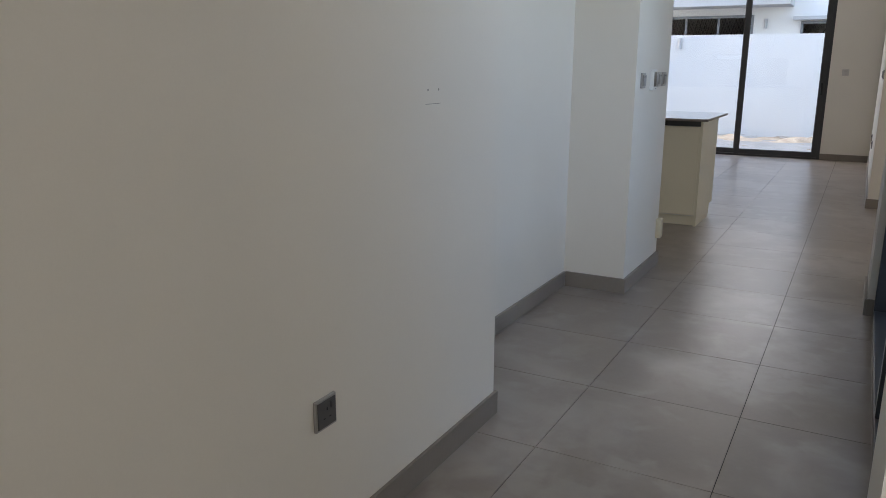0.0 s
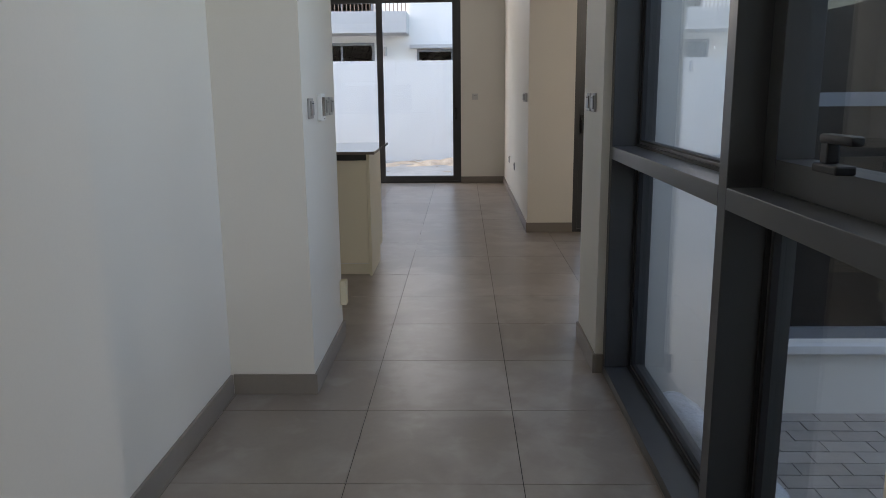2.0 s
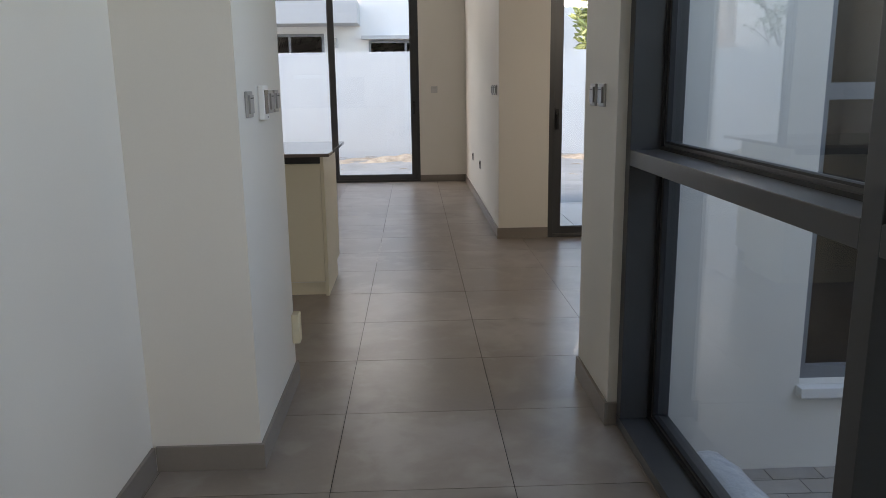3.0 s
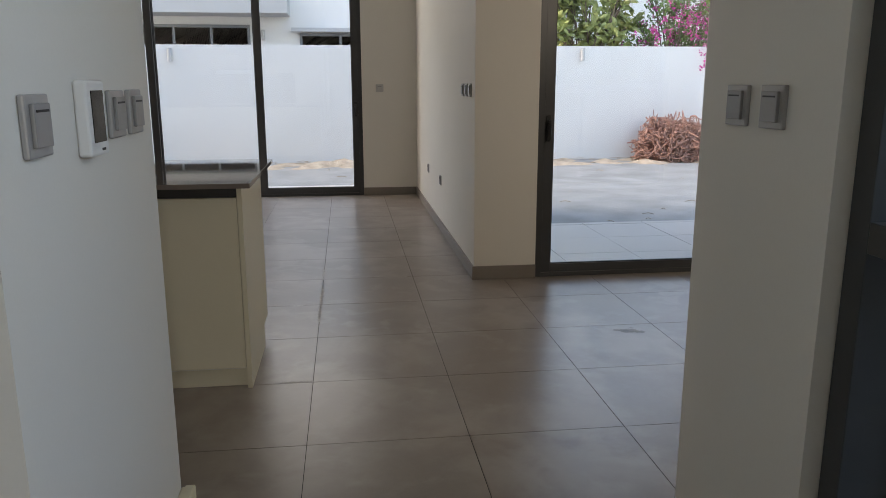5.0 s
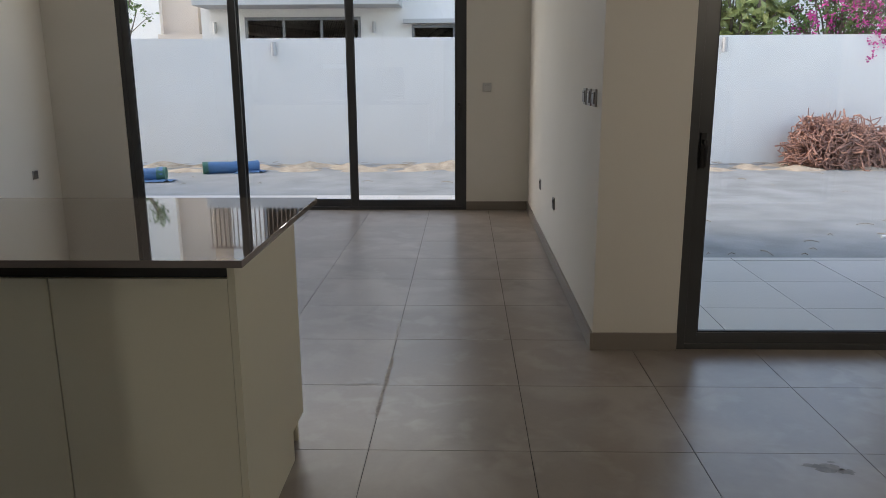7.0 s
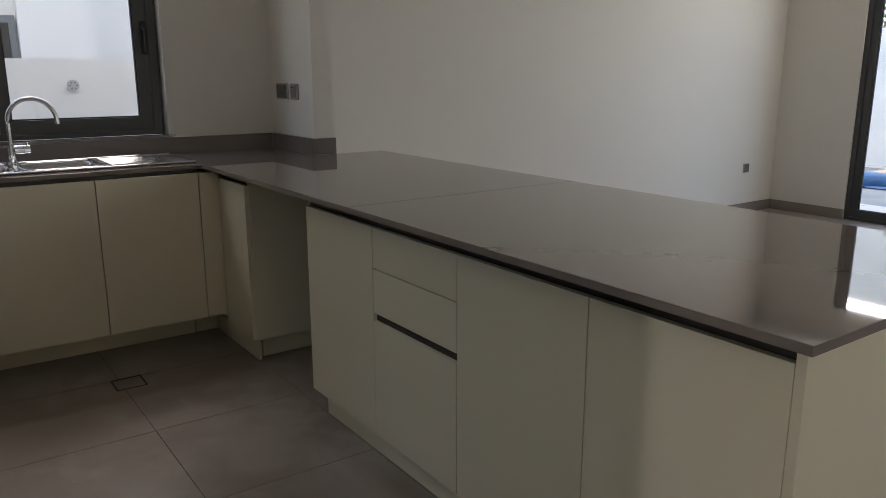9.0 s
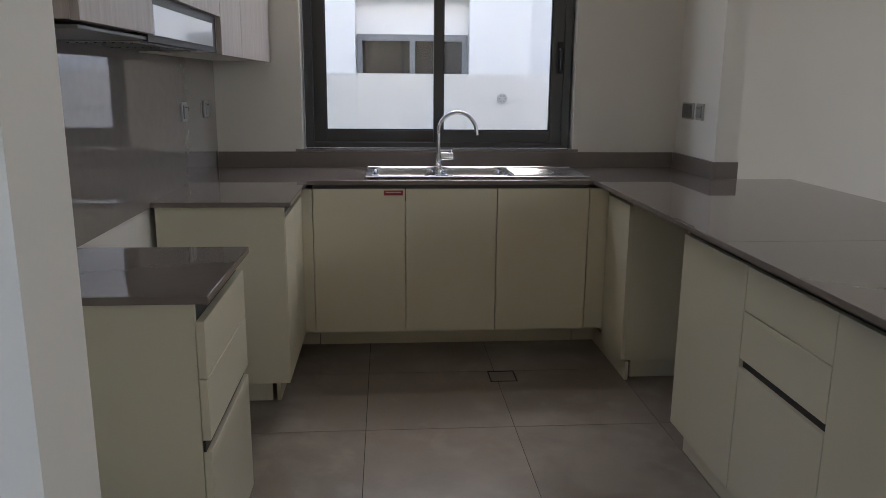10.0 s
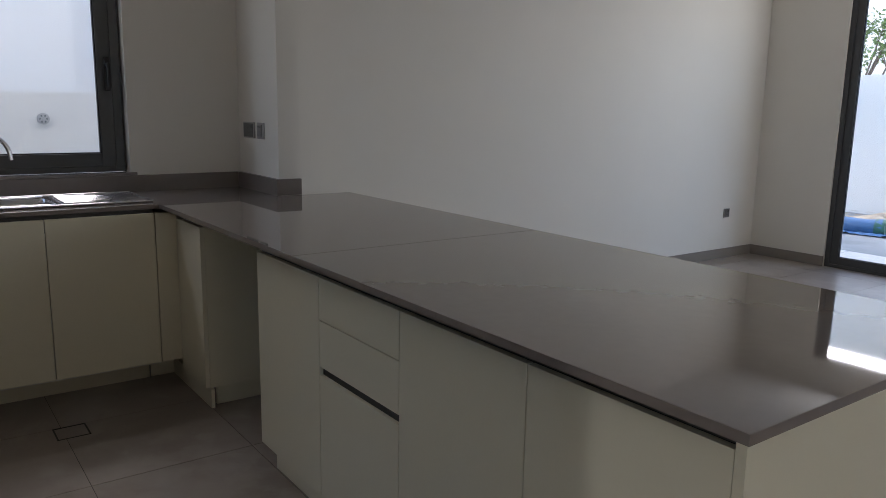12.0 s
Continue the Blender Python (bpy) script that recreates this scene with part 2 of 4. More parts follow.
LEAF = material("green_leaf", (0.12, 0.20, 0.05), 0.5, var=0.35, scale=4, fine=30, bump=0.1)
LEAF_L = material("light_green_leaf", (0.27, 0.31, 0.11), 0.5, var=0.35, scale=4, fine=30, bump=0.1)
PINK = material("magenta_bract", (0.55, 0.05, 0.28), 0.6, var=0.25, scale=8, fine=30, bump=0.1)
STRAW = material("dry_straw", (0.33, 0.26, 0.18), 0.9, var=0.3, scale=8, bump=0.2)

# ---------------------------------------------------------------- plan
H = 2.95                   # ceiling
XW = -4.72                 # west wall of kitchen and living room
YN = 12.13                 # north wall
YS = 8.10                  # wall with the terrace door
XL = 0.10                  # east wall of the living room
XE = 3.29                  # east wall of the dining area
HX_W, HX_E = -1.525, 0.115 # hall walls
PX = -1.155                # face of the hall's pier
YK = 4.385                 # south wall of the kitchen
GZ = -0.21                 # garden level


def wall(name, *bxs, mat=None, label="off-white painted plaster wall of the house"):
    return solid(name, boxes(*bxs), mat or PLASTER, label, "wall", "structure")


wall("wall_hall_projecting", (-1.75, -1.15, -2.6, 2.38, -0.02, H))
wall("wall_hall_recess", (-1.75, HX_W, 2.38, 4.20, -0.02, H))
wall("wall_hall_pier", (-1.75, PX, 4.20, 4.38, -0.02, H), (-1.28, PX, 4.38, 4.995, -0.02, H))
wall("wall_kitchen_south", (XW - 0.2, -1.75, 4.20, YK, -0.02, H), (-1.75, -1.28, 4.38, YK, -0.02, H))
wall("wall_hall_south", (-1.75, 0.40, -2.8, -2.6, -0.02, H), (0.86, 1.9, -2.8, -2.6, -0.02, H), (0.40, 0.86, -2.8, -2.6, 2.25, H))
wall("wall_hall_switch_side", (HX_E, 0.42, 1.66, 2.10, -0.02, H))
# unseen wall, added to keep the entrance lamp's light off the projecting wall
wall("wall_hall_light_block", (HX_E, 0.30, -2.6, -1.7, -0.02, H))
wall("wall_foyer_north", (0.42, 1.70, 1.66, 1.86, -0.02, H))
wall("wall_foyer_east", (1.70, 1.90, -2.6, 1.86, -0.02, H))
wall("wall_hall_stub", (HX_E, 0.42, 4.46, 4.975, -0.02, H))
wall("wall_hall_lintel", (0.15, 0.42, 2.10, 4.46, 2.62, H))
wall("wall_dining_south", (0.338, 0.42, 4.44, 4.459, -0.3, H), (0.42, 0.85, 4.44, 4.70, -0.3, H), (0.85, 3.3, 4.44, 4.70, -0.3, 0.15), (0.85, 3.3, 4.44, 4.70, 2.3, H), (2.91, 3.3, 4.44, 4.70, 0.15, 2.3))
wall("wall_dining_east", (XE, XE + 0.2, 4.44, YS + 0.2, -0.3, H))
wall("wall_north", (XW, -3.985, YN, YN + 0.2, -0.3, H), (-0.525, XL, YN, YN + 0.2, -0.3, H), (-3.985, -0.525, YN, YN + 0.2, 2.65, H))
wall("wall_living_east", (XL, XL + 0.2, YS + 0.2, YN + 0.2, -0.3, H))
wall("wall_terrace_side", (XL, 0.52, YS, YS + 0.2, -0.3, H), (0.52, 2.75, YS, YS + 0.2, 2.65, H), (2.75, XE, YS, YS + 0.2, -0.3, H))
wall("wall_west", (XW - 0.2, XW, YK, 4.86, -0.3, H), (XW - 0.2, XW, 6.36, YN + 0.2, -0.3, H), (XW - 0.2, XW, 4.86, 6.36, -0.3, 0.985), (XW - 0.2, XW, 4.86, 6.36, 2.35, H))
wall("wall_kitchen_nib", (XW, -4.19, 6.955, 7.072, -0.02, H))
solid("ceiling", boxes((XW - 0.2, 0.42, -2.8, 4.44, H, H + 0.2), (0.42, 1.90, -2.8, 1.86, H, H + 0.2), (XW - 0.2, XE + 0.2, 4.44, YS + 0.2, H, H + 0.2), (XW - 0.2, XL + 0.2, YS + 0.2, YN + 0.2, H, H + 0.2)), CEIL, "flat white painted ceiling over hall and rooms", "ceiling", "structure")
solid("roof", boxes((XW - 0.3, 0.42, -2.8, 4.44, H + 0.2, H + 0.5), (0.42, 2.0, -2.8, 1.96, H + 0.2, H + 0.5), (XW - 0.3, XE + 0.3, 4.44, YS + 0.3, H + 0.2, H + 0.5), (XW - 0.3, XL + 0.3, YS + 0.3, YN + 0.3, H + 0.2, H + 0.5)), RENDER, "flat white rendered roof of the house", "roof", "structure")

SK_H, SK_T = 0.092, 0.013


def skirting(name, *bxs):
    return solid(name, boxes(*[(*b, 0.0, SK_H) for b in bxs], bevel=0.0015), SKIRT, "grey-brown porcelain tile skirting", "baseboard", "structure")


skirting("baseboard_projecting", (-1.15, -1.15 + SK_T, -2.6, 2.38 + SK_T), (HX_W, -1.15, 2.38, 2.38 + SK_T))
skirting("baseboard_recess", (HX_W, HX_W + SK_T, 2.395, 4.20 - SK_T), (HX_W + SK_T, PX + SK_T, 4.20 - SK_T, 4.20))
skirting("baseboard_pier", (PX, PX + SK_T, 4.20, 4.995 + SK_T))
skirting("baseboard_foyer", (HX_E - SK_T, HX_E, 1.66 - SK_T, 2.10), (HX_E, 1.70, 1.66 - SK_T, 1.66), (1.70 - SK_T, 1.70, -2.6, 1.66 - SK_T))
skirting("baseboard_stub", (HX_E - SK_T, HX_E, 4.447, 4.975), (HX_E, 0.15, 4.447, 4.46))
skirting("baseboard_living_east", (XL - SK_T, XL, YS - SK_T, YN))
skirting("baseboard_north", (-0.525, XL - SK_T, YN - SK_T, YN))
skirting("baseboard_north_west", (XW + SK_T, -3.985, YN - SK_T, YN))
skirting("baseboard_terrace_side", (XL, 0.52, YS - SK_T, YS))
skirting("baseboard_living_west", (XW, XW + SK_T, 7.072, YN))


# ---------------------------------------------------------------- glazed doors and windows
def glazed(name, label, category, axis, at, panes, z0, z1, depth=0.09, stile=0.075, rail=0.075, stagger=0.0, mid=None):
    """Framed panes along x (axis 'x', wall at y) or along y (axis 'y', wall at x). panes: edges along the axis."""
    th = thing(name, (0, 0, 0), label, category, kind="structure")

    def bx(a0, a1, d0, d1, zz0, zz1):
        return (a0, a1, at + d0, at + d1, zz0, zz1) if axis == "x" else (at + d0, at + d1, a0, a1, zz0, zz1)
    a, b = panes[0], panes[-1]
    part("frame", boxes(bx(a, a + 0.045, 0, depth, z0, z1), bx(b - 0.045, b, 0, depth, z0, z1), bx(a + 0.045, b - 0.045, 0, depth, z0, z0 + 0.03), bx(a + 0.045, b - 0.045, 0, depth, z1 - 0.045, z1), bevel=0.002), ALU, th)
    for i, (p0, p1) in enumerate(zip(panes, panes[1:])):
        e0, e1 = p0 + (0.04 if i == 0 else -0.03), p1 - (0.04 if p1 == b else -0.03)
        d0 = 0.012 + (stagger if i % 2 else 0.0)
        d1 = d0 + 0.038
        zb, zt = z0 + 0.025, z1 - 0.04
        sl, sr = stile if i == 0 else mid or stile, stile if p1 == b else mid or stile
        sash = part("sash", boxes(bx(e0, e0 + sl, d0, d1, zb, zt), bx(e1 - sr, e1, d0, d1, zb, zt), bx(e0 + sl, e1 - sr, d0, d1, zb, zb + rail), bx(e0 + sl, e1 - sr, d0, d1, zt - rail, zt), bevel=0.002), ALU, th)
        part("gasket", boxes(bx(e0 + sl, e0 + sl + 0.006, d0 + 0.008, d1 - 0.008, zb + rail, zt - rail), bx(e1 - sr - 0.006, e1 - sr, d0 + 0.008, d1 - 0.008, zb + rail, zt - rail), bx(e0 + sl + 0.006, e1 - sr - 0.006, d0 + 0.008, d1 - 0.008, zb + rail, zb + rail + 0.006)), ALU_IN, sash)
        part("pane", boxes(bx(e0 + sl - 0.01, e1 - sr + 0.01, (d0 + d1) / 2 - 0.003, (d0 + d1) / 2 + 0.003, zb + rail - 0.01, zt - rail + 0.01)), GLASS, sash)
    return th


def pull_handle(parent, x, y, z, out, along=(1, 0, 0)):
    """A black lever plate on a sash; out: the way into the room."""
    o, a = Vector(out), Vector(along)
    c = Vector((x, y, z))
    bm = bmesh.new()
    lo = c - a * 0.014 + Vector((0, 0, -0.085))
    hi = c + a * 0.014 + o * 0.012 + Vector((0, 0, 0.085))
    box(bm, *sorted((lo.x, hi.x)), *sorted((lo.y, hi.y)), lo.z, hi.z, bevel=0.004)
    h = part("handle", bm, ALU_IN, parent, "black lever handle")
    bm = bmesh.new()
    tube(bm, [c + Vector((0, 0, 0.045)) + o * 0.008, c + Vector((0, 0, 0.045)) + o * 0.045, c + Vector((0, 0, 0.02)) + o * 0.052, c + Vector((0, 0, -0.07)) + o * 0.05], 0.010, 8)
    part("lever", bm, ALU_IN, h, "black lever", smooth=True)


gdoor = glazed("door_garden", "dark aluminium three-panel sliding glass door to the garden", "sliding door", "x", YN + 0.02, (-3.985, -2.83, -1.68, -0.525), 0.0, 2.65, depth=0.13, stile=0.07, rail=0.07, stagger=0.045)
pull_handle(gdoor, -0.60, YN + 0.028, 1.0, (0, -1, 0))
sdoor = glazed("door_terrace", "dark aluminium sliding glass door to the terrace", "sliding door", "x", YS + 0.01, (0.52, 1.835, 2.75), 0.0, 2.65, depth=0.13, stile=0.068, rail=0.06, stagger=0.045, mid=0.105)
pull_handle(sdoor, 0.59, YS + 0.02, 1.0, (0, -1, 0))
kwin = glazed("window_kitchen", "dark aluminium sliding window above the sink", "window", "y", XW - 0.16, (4.87, 5.61, 6.35), 1.0, 2.34, depth=0.10, stile=0.07, rail=0.07, stagger=0.042, mid=0.052)
pull_handle(kwin, XW - 0.067, 6.285, 1.5, (1, 0, 0), (0, 1, 0))
part("sill", boxes((XW - 0.06, XW + 0.012, 4.82, 6.39, 0.985, 0.999), bevel=0.002), SPLASH, kwin)

solid("floor_sealant", boxes((0.146, 0.150, 2.10, 4.455, 0.0, 0.005)), SKIRT, "cream sealant line along the glazing sill", "sealant", "structure")

# hall glazing: deep fins, a transom, four lights
hwin = thing("window_hall", (0, 0, 0), "full-height dark aluminium glazed screen beside the hall", "window", kind="structure")
F0, F1, GX = 0.150, 0.335, 0.285
part("sill", boxes((F0, F1, 2.10, 4.455, 0.0, 0.045), bevel=0.002), ALU, hwin)
part("head", boxes((F0, F1, 2.10, 4.455, 2.56, 2.62), bevel=0.002), ALU, hwin)
part("jamb", boxes((F0, F1, 4.40, 4.455, 0.046, 2.56), bevel=0.002), ALU, hwin)
part("jamb", boxes((F0, F1, 2.10, 2.16, 0.046, 2.56), bevel=0.002), ALU, hwin)
part("mullion", boxes((F0, F1, 2.945, 3.005, 0.046, 2.56), bevel=0.002), ALU, hwin)
for y0, y1 in ((2.16, 2.945), (3.005, 4.40)):
    part("transom", boxes((F0, F1, y0, y1, 1.005, 1.06), bevel=0.002), ALU, hwin)
    for z0, z1 in ((0.046, 1.005), (1.06, 2.56)):
        opening = y1 < 3 and z0 > 1
        w = 0.075 if opening else 0.022
        g0 = 0.235 if opening else 0.265
        if not opening:
            part("gasket", boxes((0.254, 0.2645, y0, y0 + 0.012, z0, z1), (0.254, 0.2645, y1 - 0.012, y1, z0, z1), (0.254, 0.2645, y0 + 0.012, y1 - 0.012, z0, z0 + 0.012), (0.254, 0.2645, y0 + 0.012, y1 - 0.012, z1 - 0.012, z1)), ALU_IN, hwin)
            part("gasket", boxes((0.266, 0.284, y0 + w, y0 + w + 0.007, z0 + w, z1 - w), (0.266, 0.284, y1 - w - 0.007, y1 - w, z0 + w, z1 - w), (0.266, 0.284, y0 + w + 0.007, y1 - w - 0.007, z0 + w, z0 + w + 0.007), (0.266, 0.284, y0 + w + 0.007, y1 - w - 0.007, z1 - w - 0.007, z1 - w)), ALU_IN, hwin)
        sash = part("sash" if opening else "bead", boxes((g0, 0.325, y0, y0 + w, z0, z1), (g0, 0.325, y1 - w, y1, z0, z1), (g0, 0.325, y0 + w, y1 - w, z0, z0 + w), (g0, 0.325, y0 + w, y1 - w, z1 - w, z1), bevel=0.002), ALU, hwin)
        part("pane", boxes((GX, GX + 0.006, y0 + w - 0.008, y1 - w + 0.008, z0 + w - 0.008, z1 - w + 0.008)), GLASS, sash)
        if opening:
            h = part("handle", boxes((0.196, 0.236, 2.50, 2.60, z0 + 0.076, z0 + 0.094), (0.200, 0.226, 2.548, 2.578, z0 + 0.094, z0 + 0.135), bevel=0.004), ALU_IN, sash, "black window handle")
            bm = boxes((0.198, 0.224, 2.455, 2.585, z0 + 0.133, z0 + 0.152), bevel=0.006)
            part("lever", bm, ALU_IN, h, "black lever", smooth=True)


# ---------------------------------------------------------------- switches and sockets
def switch(at, out, label, rockers=1, w=0.086, h=0.086, mat=None, socket=False, name="light_switch"):
    """A wall plate at a point on the wall; out: the way from the wall."""
    th = thing(name, at, label, "socket" if socket else "switch")
    o = Vector(out)
    th.rotation_euler = (0, 0, math.atan2(o.y, o.x) + math.pi / 2)   # local -y points out
    bpy.context.view_layer.update()
    part("plate", box(bmesh.new(), -w / 2, w / 2, -0.010, 0, -h / 2, h / 2, bevel=0.003), mat or PLATE, th)
    if socket:
        part("insert", box(bmesh.new(), -w * 0.43, w * 0.43, -0.0125, -0.0095, -h * 0.42, h * 0.42, bevel=0.001), SOCKET_DK, th)
        for sx, sz, a, b in ((0, 0.012, 0.004, 0.008), (-0.012, -0.012, 0.007, 0.003), (0.012, -0.012, 0.007, 0.003)):
            part("slot", box(bmesh.new(), sx - a / 2, sx + a / 2, -0.0132, -0.012, sz - b / 2, sz + b / 2), ALU_IN, th)
        part("rocker", box(bmesh.new(), w * 0.16, w * 0.34, -0.0165, -0.012, h * 0.12, h * 0.34, bevel=0.001), SOCKET_DK, th)
    else:
        for k in range(rockers):
            x0 = -w * 0.36 + k * w * 0.72 / rockers
            part("rocker", box(bmesh.new(), x0 + 0.001, x0 + w * 0.72 / rockers - 0.001, -0.0165, -0.0095, -h * 0.34, h * 0.36, bevel=0.002), mat or PLATE_DK, th)
        part("slit", box(bmesh.new(), -w * 0.26, w * 0.26, -0.0172, -0.0162, h * 0.22, h * 0.26), ALU_IN, th)
    return th


switch((PX, 4.345, 1.236), (1, 0, 0), "silver-grey rocker light switch on the hall pier")
switch((PX, 4.722, 1.238), (1, 0, 0), "silver-grey rocker light switch on the hall pier")
switch((PX, 4.848, 1.238), (1, 0, 0), "silver-grey rocker light switch on the hall pier")
switch((HX_E, 4.800, 1.245), (-1, 0, 0), "silver-grey rocker light switch on the stub wall")
switch((HX_E, 4.662, 1.245), (-1, 0, 0), "silver-grey rocker light switch on the stub wall")
switch((HX_E, 1.945, 1.248), (-1, 0, 0), "silver-grey rocker light switch beside the hall glazing")
switch((-1.15, 1.332, 0.447), (1, 0, 0), "grey metal wall socket low on the hall wall", socket=True, name="wall_socket")
for y in (8.275, 8.425, 8.575):
    switch((XL, y, 1.245), (-1, 0, 0), "silver rocker switch near the wall corner")
switch((XL, 9.86, 0.452), (-1, 0, 0), "grey metal wall socket low on the living room wall", socket=True, name="wall_socket")
switch((XL, 10.84, 0.452), (-1, 0, 0), "grey metal wall socket low on the living room wall", socket=True, name="wall_socket")
switch((-0.322, YN, 1.235), (0, -1, 0), "pale grey switch beside the garden door", mat=PALE_PLATE)
switch((XW, 11.68, 0.43), (1, 0, 0), "grey metal wall socket low on the west wall", socket=True, name="wall_socket")
switch((-4.56, 6.955, 1.222), (0, -1, 0), "grey metal wall socket above the worktop", w=0.15, socket=True, name="wall_socket")
switch((-4.40, 6.955, 1.222), (0, -1, 0), "grey metal switch above the worktop")

PENCIL = material("pencil_grey", (0.30, 0.29, 0.27), 0.7, var=0.15, scale=60, bump=0.0)
mk = thing("wall_marks", (-1.15, 1.905, 1.24), "two screw holes and a pencil line on the hall wall", "wall mark")
for y in (-0.03, 0.034):
    part("screw_hole", disc(bmesh.new(), (0, y, 0.008), (1, 0, 0), 0.0035, 0.0008, 10), PENCIL, mk)
part("pencil_line", boxes((0, 0.0006, -0.045, 0.046, -0.034, -0.0325)), PENCIL, mk)

# thermostat on the pier
th = thing("thermostat", (PX, 4.562, 1.238), "white thermostat with a dark screen", "thermostat")
th.rotation_euler = (0, 0, math.pi / 2)
bpy.context.view_layer.update()
part("body", box(bmesh.new(), -0.046, 0.046, -0.022, 0, -0.062, 0.060, bevel=0.005), WHITE_PL, th)
part("screen", box(bmesh.new(), -0.030, 0.032, -0.0232, -0.021, -0.040, 0.044, bevel=0.001), SCREEN, th, "dark display")
part("mark", box(bmesh.new(), 0.006, 0.022, -0.0232, -0.0215, -0.054, -0.050), GAP, th)

# cream connector boxes at the end of the pier
cb = thing("junction_box", (PX, 4.965, 0.26), "cream plastic connector box at the end of the pier", "junction box")
part("body", boxes((0.0, 0.034, -0.032, 0.030, -0.066, 0.066), bevel=0.005), CREAM_PL, cb)
for z in (0.038, -0.040):
    pl = part("plug", boxes((0.004, 0.030, 0.029, 0.052, z - 0.020, z + 0.020), bevel=0.004), CREAM_PL, cb)
    part("nub", boxes((0.012, 0.026, 0.051, 0.062, z - 0.008, z + 0.012), bevel=0.002), CREAM_PL, pl)


# ---------------------------------------------------------------- kitchen
TOP, UND = 0.900, 0.880


def slab(xs, ys, filled, z0, z1, bevel=0.0025):
    """A sheet of joined cells, with its cut-outs, given thickness."""
    bm = bmesh.new()
    verts = {}

    def v(i, j):
        if (i, j) not in verts:
            verts[i, j] = bm.verts.new((xs[i], ys[j], z1))
        return verts[i, j]
    for i in range(len(xs) - 1):
        for j in range(len(ys) - 1):
            if filled((xs[i] + xs[i + 1]) / 2, (ys[j] + ys[j + 1]) / 2):
                bm.faces.new((v(i, j), v(i + 1, j), v(i + 1, j + 1), v(i, j + 1)))
    ext = bmesh.ops.extrude_face_region(bm, geom=list(bm.faces))
    for g in ext["geom"]:
        if isinstance(g, bmesh.types.BMVert):
            g.co.z = z0
    bmesh.ops.recalc_face_normals(bm, faces=bm.faces)
    bmesh.ops.dissolve_limit(bm, angle_limit=0.01, verts=bm.verts, edges=bm.edges)
    es = [e for e in bm.edges if len(e.link_faces) == 2 and e.calc_face_angle() > 0.8]
    bmesh.ops.bevel(bm, geom=es, offset=bevel, segments=2, affect="EDGES", profile=0.5)
    return bm


def on_top(x, y):
    a = -4.70 < x < -3.47 and 4.40 < y < 4.937
    b = -4.70 < x < -4.12 and 4.40 < y < 6.95
    c = -4.70 < x < -1.117 and 6.33 < y < 6.95
    d = -4.165 < x < -1.117 and 6.94 < y < 7.35
    hole = -4.60 < x < -4.23 and 5.245 < y < 5.93
    return (a or b or c or d) and not hole


YS_TOP = [4.40, 4.937, 5.245, 5.93, 6.33, 6.95, 7.35]
solid("worktop", slab([-4.70, -4.60, -4.23, -4.165, -4.12, -3.47, -2.6806], YS_TOP, on_top, UND, TOP, bevel=0.0015), WORKTOP, "dark grey-brown polished quartz worktop with the sink cut-out", "worktop")
solid("worktop", slab([-2.6794, -1.140, -1.117], YS_TOP[4:], on_top, UND, TOP, bevel=0.0015), WORKTOP, "dark grey-brown polished quartz worktop of the peninsula end", "worktop")
solid("worktop", slab([-2.665, -2.150], [4.40, 4.915], lambda x, y: True, UND, TOP), WORKTOP, "short dark quartz worktop beside the cooker space", "worktop")
up = thing("upstand", (0, 0, 0), "dark quartz upstand along the wall behind the worktop", "upstand")
part("strip", boxes((XW, -4.70, 4.405, 6.935, 0.88, 0.984), bevel=0.001), UPSTAND, up)
part("strip", boxes((-4.70, -4.17, 6.935, 6.955, 0.88, 0.984), bevel=0.001), UPSTAND, up)
part("strip", boxes((-4.19, -4.17, 6.955, 7.072, 0.9, 0.984), bevel=0.001), UPSTAND, up)
solid("splashback", boxes((-4.72, -1.75, YK, 4.400, 0.88, 1.50), bevel=0.001), SPLASH, "glossy grey-brown quartz splashback behind the cooker space", "splashback")
switch((-4.04, 4.40, 1.222), (0, 1, 0), "silver-grey switch on the quartz splashback")
switch((-4.47, 4.40, 1.222), (0, 1, 0), "silver-grey switch on the quartz splashback")


